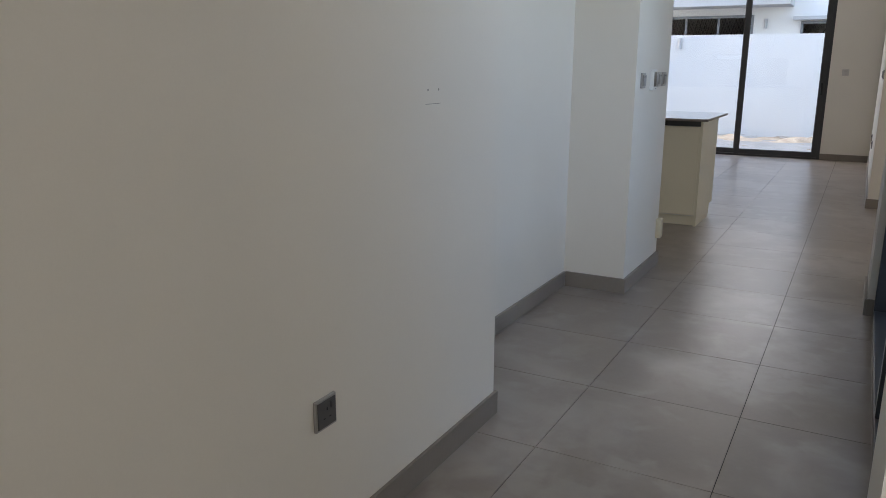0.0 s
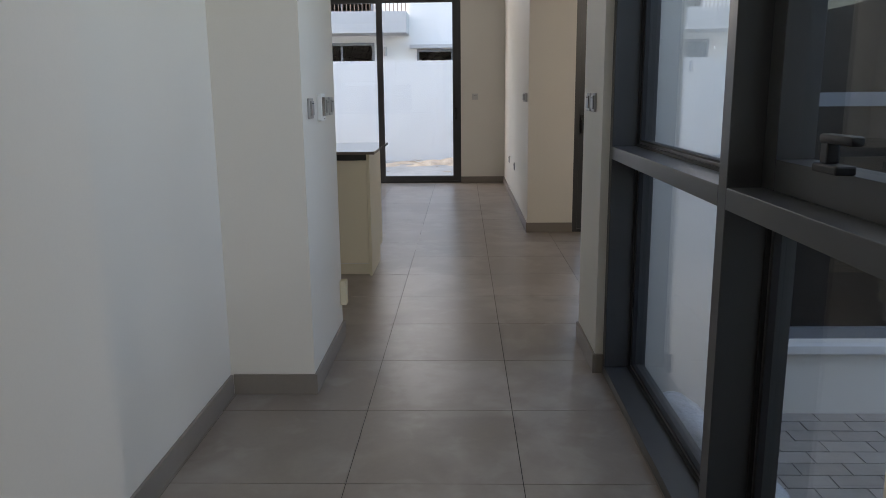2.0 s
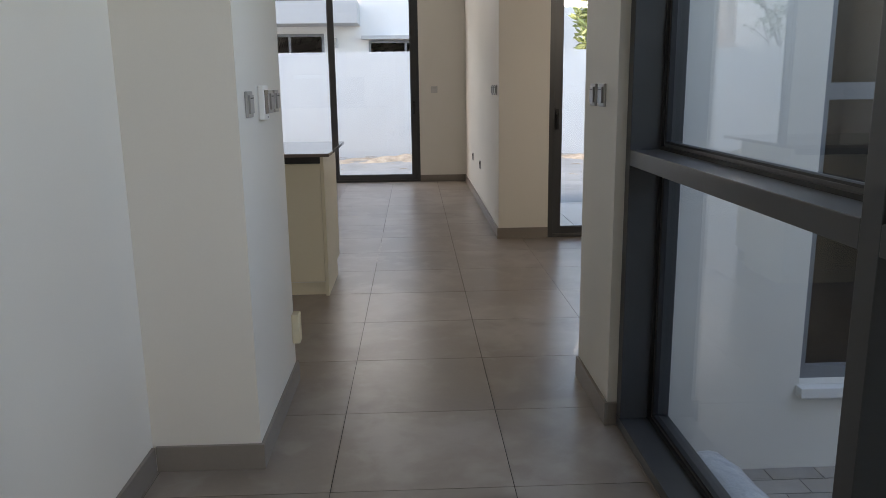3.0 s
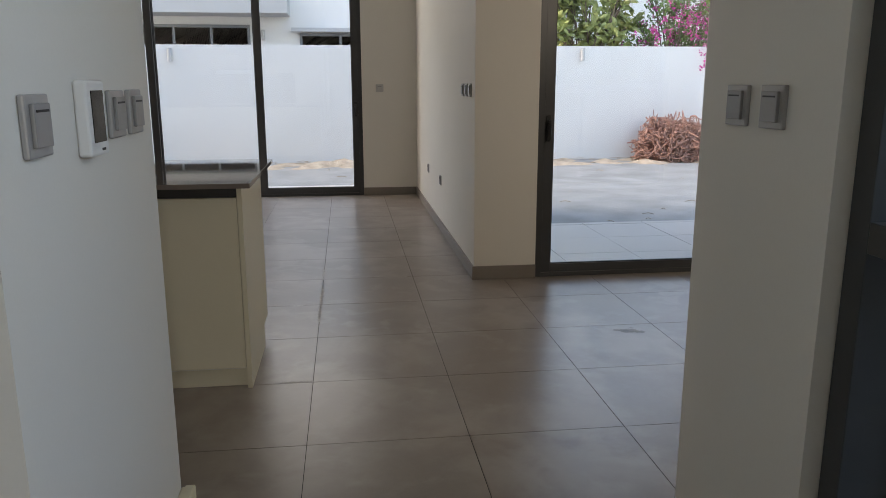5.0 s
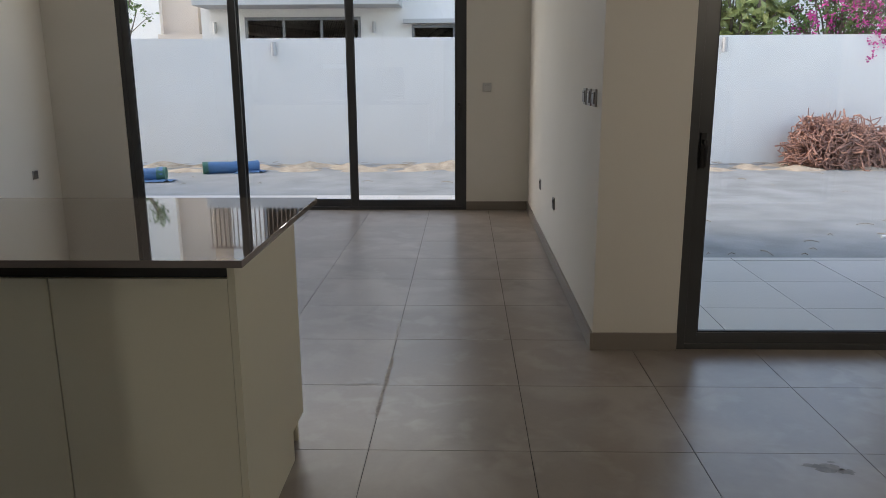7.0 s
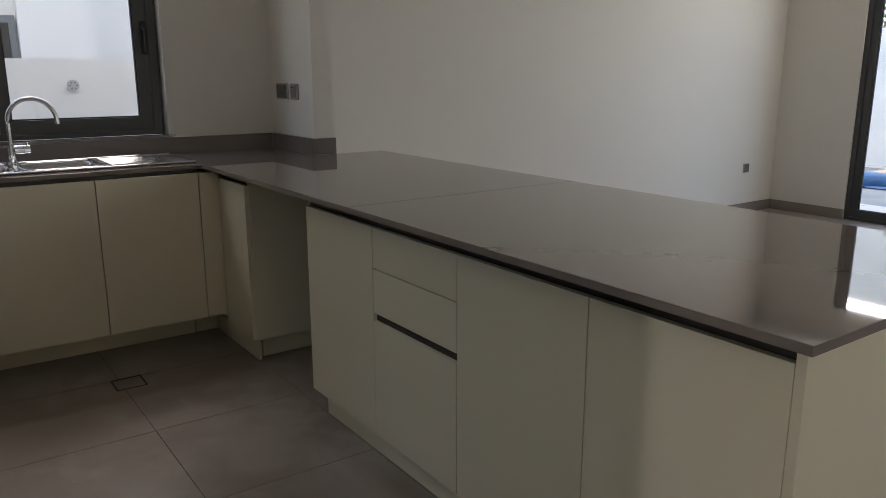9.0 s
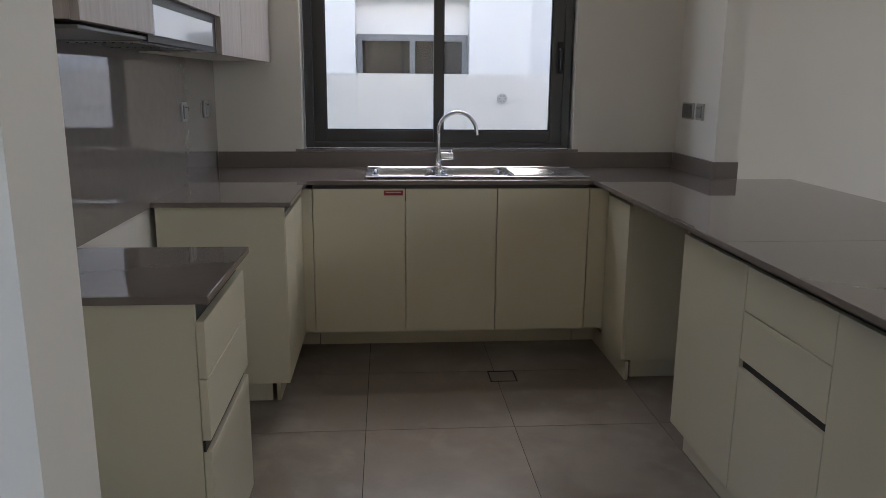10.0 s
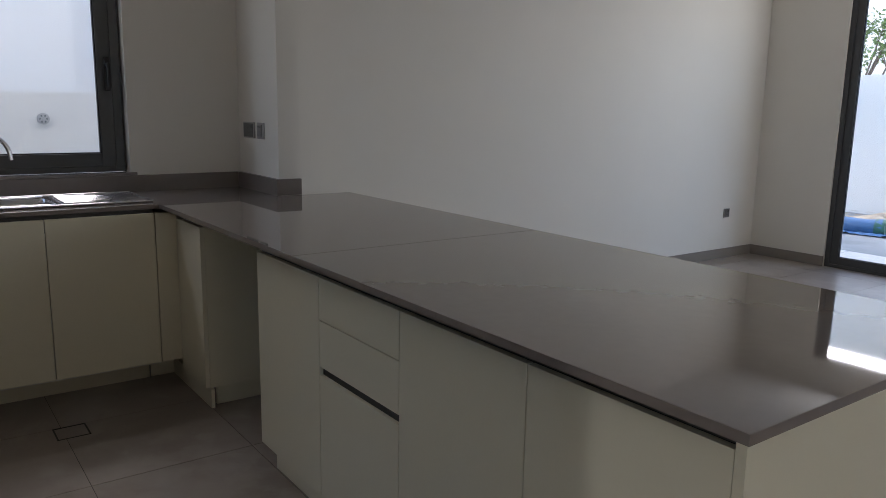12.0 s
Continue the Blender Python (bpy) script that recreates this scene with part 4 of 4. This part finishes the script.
# ---------------------------------------------------------------- neighbouring houses
def window_on(parent, axis, at, a0, a1, z0, z1, divisions, out):
    """A dark window on a far wall; out: +1 or -1, the way it faces along the wall's normal."""
    def bx(p, q, d0, d1, r, s):
        lo, hi = sorted((at + out * d0, at + out * d1))
        return (p, q, lo, hi, r, s) if axis == "x" else (lo, hi, p, q, r, s)
    w = part("window", boxes(bx(a0, a1, -0.02, 0.03, z1 - 0.07, z1), bx(a0, a1, -0.02, 0.03, z0, z0 + 0.07), *[bx(a0 + (a1 - a0 - 0.06) * k / divisions, a0 + (a1 - a0 - 0.06) * k / divisions + 0.06, -0.02, 0.034, z0, z1) for k in range(divisions + 1)]), FRAME_G, parent)
    for k in range(divisions):
        a = a0 + 0.06 + (a1 - a0 - 0.06) * k / divisions
        part("pane", boxes(bx(a, a + (a1 - a0 - 0.06) / divisions - 0.06, -0.015, 0.0, z0 + 0.07, z1 - 0.07)), DARKGLASS, w)
    return w


hA = thing("neighbour_house", (0, 0, 0), "white rendered house with a balcony beyond the garden wall", "house")
part("wall", boxes((-6.45, 12, 22.0, 30, GZ - 0.1, 3.35)), RENDER, hA)
part("upper_wall", boxes((-6.45, -1.9, 23.2, 30, 3.35, 6.8), (-1.9, 3.4, 22.02, 30, 3.35, 6.8)), RENDER, hA)
bal = part("balcony", boxes((-6.30, -1.92, 21.0, 22.0, 2.80, 3.33), bevel=0.01), RENDER_G, hA, "pale grey balcony slab")
for k in range(44):
    x = -6.25 + k * 0.1
    part("baluster", boxes((x, x + 0.02, 21.05, 21.07, 3.33, 4.22)), RAIL, bal)
part("handrail", boxes((-6.3, -1.92, 21.03, 21.09, 4.22, 4.27)), RAIL, bal)
window_on(hA, "x", 22.0, -5.46, -2.86, 1.1, 2.62, 3, -1)
window_on(hA, "x", 22.0, -1.72, 1.1, 1.1, 2.44, 3, -1)
part("canopy", boxes((-1.9, 1.3, 21.75, 22.0, 2.46, 2.55)), RENDER_G, hA)
window_on(hA, "x", 22.02, 3.9, 4.9, 2.3, 3.2, 1, -1)
window_on(hA, "x", 23.2, -5.6, -3.0, 3.5, 5.6, 3, -1)
hB = thing("neighbour_house", (0, 0, 0), "white and beige house further along the street", "house")
part("wall", boxes((-16, -8.55, 25, 32, GZ - 0.1, 6.5)), RENDER, hB)
part("pier", boxes((-8.55, -7.6, 25.2, 32, GZ - 0.1, 6.5)), RENDER_B, hB, "beige rendered pier")
part("ledge", boxes((-8.6, -6.9, 24.9, 25.2, 2.25, 2.42)), RENDER_B, hB)
hC = thing("neighbour_house", (0, 0, 0), "white rendered house close beyond the kitchen window", "house")
XC = -9.2
part("wall", boxes((-13, XC, -4, 4.985, GZ - 0.1, 6.6), (-13, XC, 6.255, 6.95, GZ - 0.1, 6.6), (-13, XC, 4.985, 6.255, 2.275, 6.6), (-13, XC - 0.14, 4.985, 6.255, GZ - 0.1, 2.275), (-13, XC - 0.5, 6.95, 16, GZ - 0.1, 6.6)), RENDER, hC)
window_on(hC, "y", XC - 0.12, 5.0, 6.24, 0.9, 1.87, 2, 1)


def wall_lamp(x, y, z):
    th = thing("wall_lamp", (x, y, z), "slim grey up-down outdoor wall lamp", "wall lamp", "garden wall lamps")
    part("bracket", boxes((-0.03, 0.03, -0.02, 0, -0.05, 0.05)), FRAME_G, th)
    bm = bmesh.new()
    tube(bm, [(0, -0.06, -0.12), (0, -0.06, 0.12)], 0.042, 12)
    part("body", bm, RENDER_G, th, smooth=True)


wall_lamp(-3.85, 18.0, 1.80)
wall_lamp(3.90, 18.0, 1.83)
wall_lamp(-6.13, 22.0, 2.40)
wall_lamp(-2.56, 22.0, 2.39)
vent = thing("wall_vent", (-6.80, 6.27, 1.23), "small round grey vent cap on the boundary wall", "vent")
part("cap", disc(bmesh.new(), (0, 0, 0), (1, 0, 0), 0.042, 0.02, 16), RENDER_G, vent)
for k in range(6):
    a = k * math.tau / 6
    part("hole", disc(bmesh.new(), (0.019, 0.024 * math.cos(a), 0.024 * math.sin(a)), (1, 0, 0), 0.007, 0.003, 8), FRAME_G, vent)


# ---------------------------------------------------------------- plants and debris
def leaf(bm, p, way, length, width, rnd):
    """A folded leaf of four triangles."""
    w = Vector(way).normalized()
    s = w.cross(Vector((rnd.uniform(-1, 1), rnd.uniform(-1, 1), rnd.uniform(-1, 1))))
    if s.length < 0.05:
        s = w.cross(Vector((0, 0, 1)))
    s.normalize()
    u = s.cross(w)
    p = Vector(p)
    a, b = bm.verts.new(p), bm.verts.new(p + w * length - u * length * 0.12)
    m = bm.verts.new(p + w * length * 0.5 + u * length * 0.08)
    l_, r_ = bm.verts.new(p + w * length * 0.55 + s * width / 2), bm.verts.new(p + w * length * 0.55 - s * width / 2)
    bm.faces.new((a, l_, m))
    bm.faces.new((a, m, r_))
    bm.faces.new((l_, b, m))
    bm.faces.new((m, b, r_))


def tree(name, label, x, y, limbs, leaf_mat, length, width, rosette, seed, flowers=0, drop=()):
    """A trunk, limbs that end in the given points, and leaves round their ends."""
    rnd = random.Random(seed)
    th = thing(name, (x, y, GZ), label, "tree")
    tr, lf, fl = bmesh.new(), bmesh.new(), bmesh.new()
    tube(tr, [(0, 0, 0), (0.03, 0.02, 0.8), (0, 0, 1.6)], 0.07, 8, taper=0.05)
    ends = []
    for ex, ey, ez in limbs:
        e = Vector((ex - x, ey - y, ez - GZ))
        s = Vector((rnd.uniform(-.03, .03), rnd.uniform(-.03, .03), 1.2 + rnd.uniform(0, 0.35)))
        mid = (s + e) / 2 + Vector((rnd.uniform(-.12, .12), rnd.uniform(-.12, .12), rnd.uniform(0.02, .2)))
        tube(tr, [s, mid, e], 0.026, 6, taper=0.009)
        for _ in range(3):
            q = mid.lerp(e, rnd.uniform(0.2, 1)) + Vector((rnd.gauss(0, .16), rnd.gauss(0, .16), rnd.gauss(0.03, .13)))
            tube(tr, [mid.lerp(e, 0.4), q], 0.010, 5, taper=0.005)
            ends.append(q)
        ends.append(e)
    for c in ends:
        for _ in range(rosette):
            d = Vector((rnd.gauss(0, 1), rnd.gauss(0, 1), rnd.gauss(0.35, 0.7)))
            off = Vector((rnd.gauss(0, .07), rnd.gauss(0, .07), rnd.gauss(0, .07)))
            leaf(lf, c + off, d, length * rnd.uniform(0.6, 1.15), width * rnd.uniform(0.7, 1.2), rnd)
    for _ in range(flowers):
        c = rnd.choice(ends) + Vector((rnd.gauss(0, .10), rnd.gauss(-.06, .10), rnd.gauss(0, .10)))
        for _ in range(10):
            leaf(fl, c + Vector((rnd.gauss(0, .03), rnd.gauss(0, .03), rnd.gauss(0, .03))), (rnd.gauss(0, 1), rnd.gauss(0, 1), rnd.gauss(0, 1)), 0.045, 0.04, rnd)
    for px, py, pz, n in drop:
        for _ in range(n):
            c = Vector((px - x + rnd.gauss(0, .17), py - y + rnd.gauss(0, .04), pz - GZ + rnd.gauss(0, .16)))
            for _ in range(8):
                leaf(fl, c + Vector((rnd.gauss(0, .025), rnd.gauss(0, .025), rnd.gauss(0, .025))), (rnd.gauss(0, 1), rnd.gauss(0, 1), rnd.gauss(0, 1)), 0.045, 0.04, rnd)
    part("trunk", tr, BARK, th, smooth=True)
    part("crown", lf, leaf_mat, th)
    if len(fl.verts):
        part("blossom", fl, PINK, th, "magenta blossom")
    else:
        fl.free()
    return th


R = random.Random(5)
tree("frangipani_tree", "tree with large pale green leaves behind the wall", 4.3, 19.0, [(R.uniform(3.2, 5.3), R.uniform(18.5, 19.7), R.uniform(2.05, 3.7)) for _ in range(34)], LEAF_L, 0.30, 0.115, 11, 11)
tree("bougainvillea", "dense green bougainvillea with magenta blossom spilling over the wall", 6.2, 18.9, [(R.uniform(5.1, 7.9), R.uniform(18.3, 19.4), R.uniform(2.0, 3.5)) for _ in range(44)], LEAF, 0.075, 0.05, 26, 12, flowers=190, drop=((6.58, 17.93, 2.0, 20), (6.65, 17.95, 2.25, 22), (6.52, 17.95, 1.78, 5), (7.2, 18.0, 2.35, 30), (6.9, 17.95, 2.5, 26), (5.5, 18.1, 2.3, 14), (6.1, 18.1, 2.55, 12)))
tree("garden_tree", "leafy green tree behind the wall", -7.3, 18.9, [(R.uniform(-8.3, -6.6), R.uniform(18.4, 19.4), R.uniform(2.1, 4.0)) for _ in range(22)], LEAF, 0.11, 0.05, 20, 13)
tree("bougainvillea", "thin bougainvillea branch with pink tips hanging over the wall", -7.4, 18.5, [(R.uniform(-7.6, -6.75), R.uniform(17.8, 17.95), R.uniform(1.55, 1.85)) for _ in range(5)], LEAF, 0.09, 0.045, 9, 14, flowers=5)

# heap of dry red-brown twigs
heap = thing("twig_heap", (5.98, 17.48, GZ), "heap of dry red-brown twigs piled against the garden wall", "brush heap")
rnd = random.Random(21)
for layer in range(8):
    bm = bmesh.new()
    loose = layer > 5                       # the thinner end of the heap
    for _ in range(60 if loose else 165):
        a = rnd.uniform(0, math.tau)
        r = math.sqrt(rnd.random())
        cx, cy = (0.72 + 0.36 * r * math.cos(a), 0.30 * r * math.sin(a)) if loose else (-0.22 + 0.80 * r * math.cos(a), 0.45 * r * math.sin(a))
        top = (0.58 if loose else 0.68 - 0.10 * cx) * (1 - r ** 6) ** 0.5
        c = Vector((cx, cy, 0.04 + top * rnd.uniform(0.05, 1.0)))
        d = Vector((rnd.gauss(0, 1), rnd.gauss(0, 0.5), rnd.gauss(0.2, 0.9 if loose else 0.5))).normalized()
        ln = rnd.uniform(0.20, 0.46)
        w1, w2 = [Vector((rnd.gauss(0, .045), rnd.gauss(0, .045), rnd.gauss(0, .065))) for _ in range(2)]
        pts = [c + d * ln * (k / 5 - 0.5) + w1 * math.sin(k * 1.25) + w2 * math.cos(k * 0.9) for k in range(6)]
        for p in pts:
            p.z = max(p.z, 0.012)
        tube(bm, pts, rnd.uniform(0.011, 0.020), 5, taper=0.008)
    part("twigs", bm, TWIG, heap)


def tarp_roll(x0, y0, x1, y1, r, end_green, label):
    th = thing("tarpaulin_roll", ((x0 + x1) / 2, (y0 + y1) / 2, GZ), label, "tarpaulin", "blue tarpaulin rolls")
    h = Vector(((x1 - x0) / 2, (y1 - y0) / 2, 0))
    bm = bmesh.new()
    tube(bm, [-h * (1 - k / 6) + h * (k / 6) + Vector((0, 0, r * 0.9 + 0.006 * math.sin(k * 2.1))) for k in range(7)], r, 14)
    for v in bm.verts:
        v.co += Vector((noise.noise(v.co * 9), noise.noise(v.co * 9 + Vector((5, 0, 0))), noise.noise(v.co * 9 + Vector((0, 7, 0))))) * 0.022
        v.co.z = max(v.co.z, 0.0)
    part("roll", bm, BLUE, th, smooth=True)
    bm = bmesh.new()
    s = -1 if end_green else 1
    tube(bm, [h * s * 0.86 + Vector((0, 0, r * 0.92)), h * s * 1.06 + Vector((0, 0, r * 0.9))], r * 1.04, 14)
    part("wrapped_end", bm, GREEN_T, th, "green wrapped end", smooth=True)
    bm = bmesh.new()
    bmesh.ops.create_grid(bm, x_segments=12, y_segments=8, size=0.5)
    for v in bm.verts:
        q = v.co.copy()
        v.co = h * (q.x * 1.1 + 0.75) + Vector((0, -r * 1.1 + q.y * 0.28, 0.012 + 0.05 * abs(noise.noise(q * 6))))
    part("loose_flap", bm, BLUE, th, smooth=True)


tarp_roll(-4.80, 16.72, -3.98, 17.02, 0.100, True, "blue tarpaulin roll with a green end on the sand")
tarp_roll(-6.42, 15.72, -5.16, 15.92, 0.108, False, "crumpled blue tarpaulin roll on the sand")

# ridge of loose sand along the wall, straw and twigs
bm = bmesh.new()
NX, NY = 200, 7
grid = [[bm.verts.new((-12.9 + 23.8 * i / NX, 16.85 + 1.15 * j / NY, GZ - 0.012 + (0 if j in (0,) else (0.17 * max(0, noise.noise(Vector((i * 0.23, j * 0.45, 3))) + 0.20) * math.sin(math.pi * min(1.0, (j + 0.4) / NY * 0.9)))) + 0.024 * noise.noise(Vector((i * 0.9, j * 1.3, 8))))) for j in range(NY + 1)] for i in range(NX + 1)]
for i in range(NX):
    for j in range(NY):
        bm.faces.new((grid[i][j], grid[i + 1][j], grid[i + 1][j + 1], grid[i][j + 1]))
solid("sand_ridge", bm, SAND, "ridge of loose pale sand along the garden wall", "sand", "stuff", smooth=True)
bm = bmesh.new()
for _ in range(520):
    x, y = rnd.uniform(-9, 7), rnd.gauss(17.5, 0.22)
    if rnd.random() < 0.12:
        y = rnd.uniform(13.4, 17.2)
    if rnd.random() < 0.04:
        x, y = rnd.uniform(1.2, 4.5), rnd.uniform(10.4, 13)
    y = min(y, 17.9)
    a, ln = rnd.uniform(0, math.tau), rnd.uniform(0.05, 0.22)
    z = GZ + 0.012 + (0.03 if y > 17.4 else 0)
    tube(bm, [(x, y, z), (x + ln * math.cos(a) / 2, y + ln * math.sin(a) / 2, z + 0.014), (x + ln * math.cos(a), y + ln * math.sin(a), z)], rnd.uniform(0.002, 0.0045), 4)
solid("straw_litter", bm, STRAW, "dry straw and twigs scattered on the ground", "litter", "stuff")
bm = bmesh.new()
tube(bm, [(0, 0, 0.015), (0.2, 0.02, 0.018), (0.42, 0.015, 0.015)], 0.014, 8)
pp = thing("pipe_piece", (3.5, 11.75, GZ), "short white plastic pipe on the ground", "pipe")
part("pipe", bm, WHITE_PL, pp, smooth=True)
bm = bmesh.new()
for k in range(26):
    a = rnd.uniform(0, math.tau)
    leaf(bm, (0.03 * math.cos(a), 0.03 * math.sin(a), 0), (math.cos(a) * 0.8, math.sin(a) * 0.8, rnd.uniform(0.5, 1.4)), rnd.uniform(0.12, 0.24), 0.02, rnd)
wd = thing("weed", (-4.45, 17.2, GZ), "small green weed growing in the sand", "weed")
part("leaves", bm, LEAF, wd)

# ---------------------------------------------------------------- floor tiles
PITCH, OX, OY = 0.603, -0.300, 4.620
ROOMS = ((-1.53, 0.15, -2.6, 4.30), (0.15, 1.70, -2.6, 1.66), (XW, 0.15, 4.30, YS), (0.15, XE, 4.70, YS), (0.5, 2.75, YS, YS + 0.012), (XW, XL + 0.02, YS, YN), (-3.98, -0.53, YN, YN + 0.022))
floor = solid("floor", boxes((-1.53, 0.20, -2.6, 4.46, -0.12, -0.003), (0.20, 1.70, -2.6, 1.66, -0.12, -0.003), (XW, 0.41, 4.46, YS + 0.1, -0.12, -0.003), (0.41, XE, 4.7, YS + 0.1, -0.12, -0.003), (XW, XL + 0.05, YS + 0.1, YN + 0.1, -0.12, -0.003)), GROUT, "grey-brown porcelain tile floor with thin dark joints", "floor", "structure")
tile_meshes = {}
for i in range(-9, 8):
    for j in range(-13, 14):
        cx0, cy0 = OX + i * PITCH + 0.0016, OY + j * PITCH + 0.0016
        cx1, cy1 = cx0 + PITCH - 0.0032, cy0 + PITCH - 0.0032
        hits = [(max(cx0, a), min(cx1, b), max(cy0, c), min(cy1, d)) for a, b, c, d in ROOMS]
        hits = [h for h in hits if h[1] - h[0] > 0.004 and h[3] - h[2] > 0.004]
        if not hits:
            continue
        whole = (min(h[0] for h in hits), max(h[1] for h in hits), min(h[2] for h in hits), max(h[3] for h in hits))
        if (whole[1] - whole[0]) * (whole[3] - whole[2]) < sum((h[1] - h[0]) * (h[3] - h[2]) for h in hits) + 0.001:
            hits = [whole]
        for x0, x1, y0, y1 in hits:
            key = (round(x1 - x0, 3), round(y1 - y0, 3))
            if key not in tile_meshes:
                tile_meshes[key] = mesh_of("tile", boxes((-key[0] / 2, key[0] / 2, -key[1] / 2, key[1] / 2, -0.009, 0.0)), TILE)
            ob = new("tile", tile_meshes[key])
            ob.location = ((x0 + x1) / 2, (y0 + y1) / 2, 0)
            ob.parent = floor
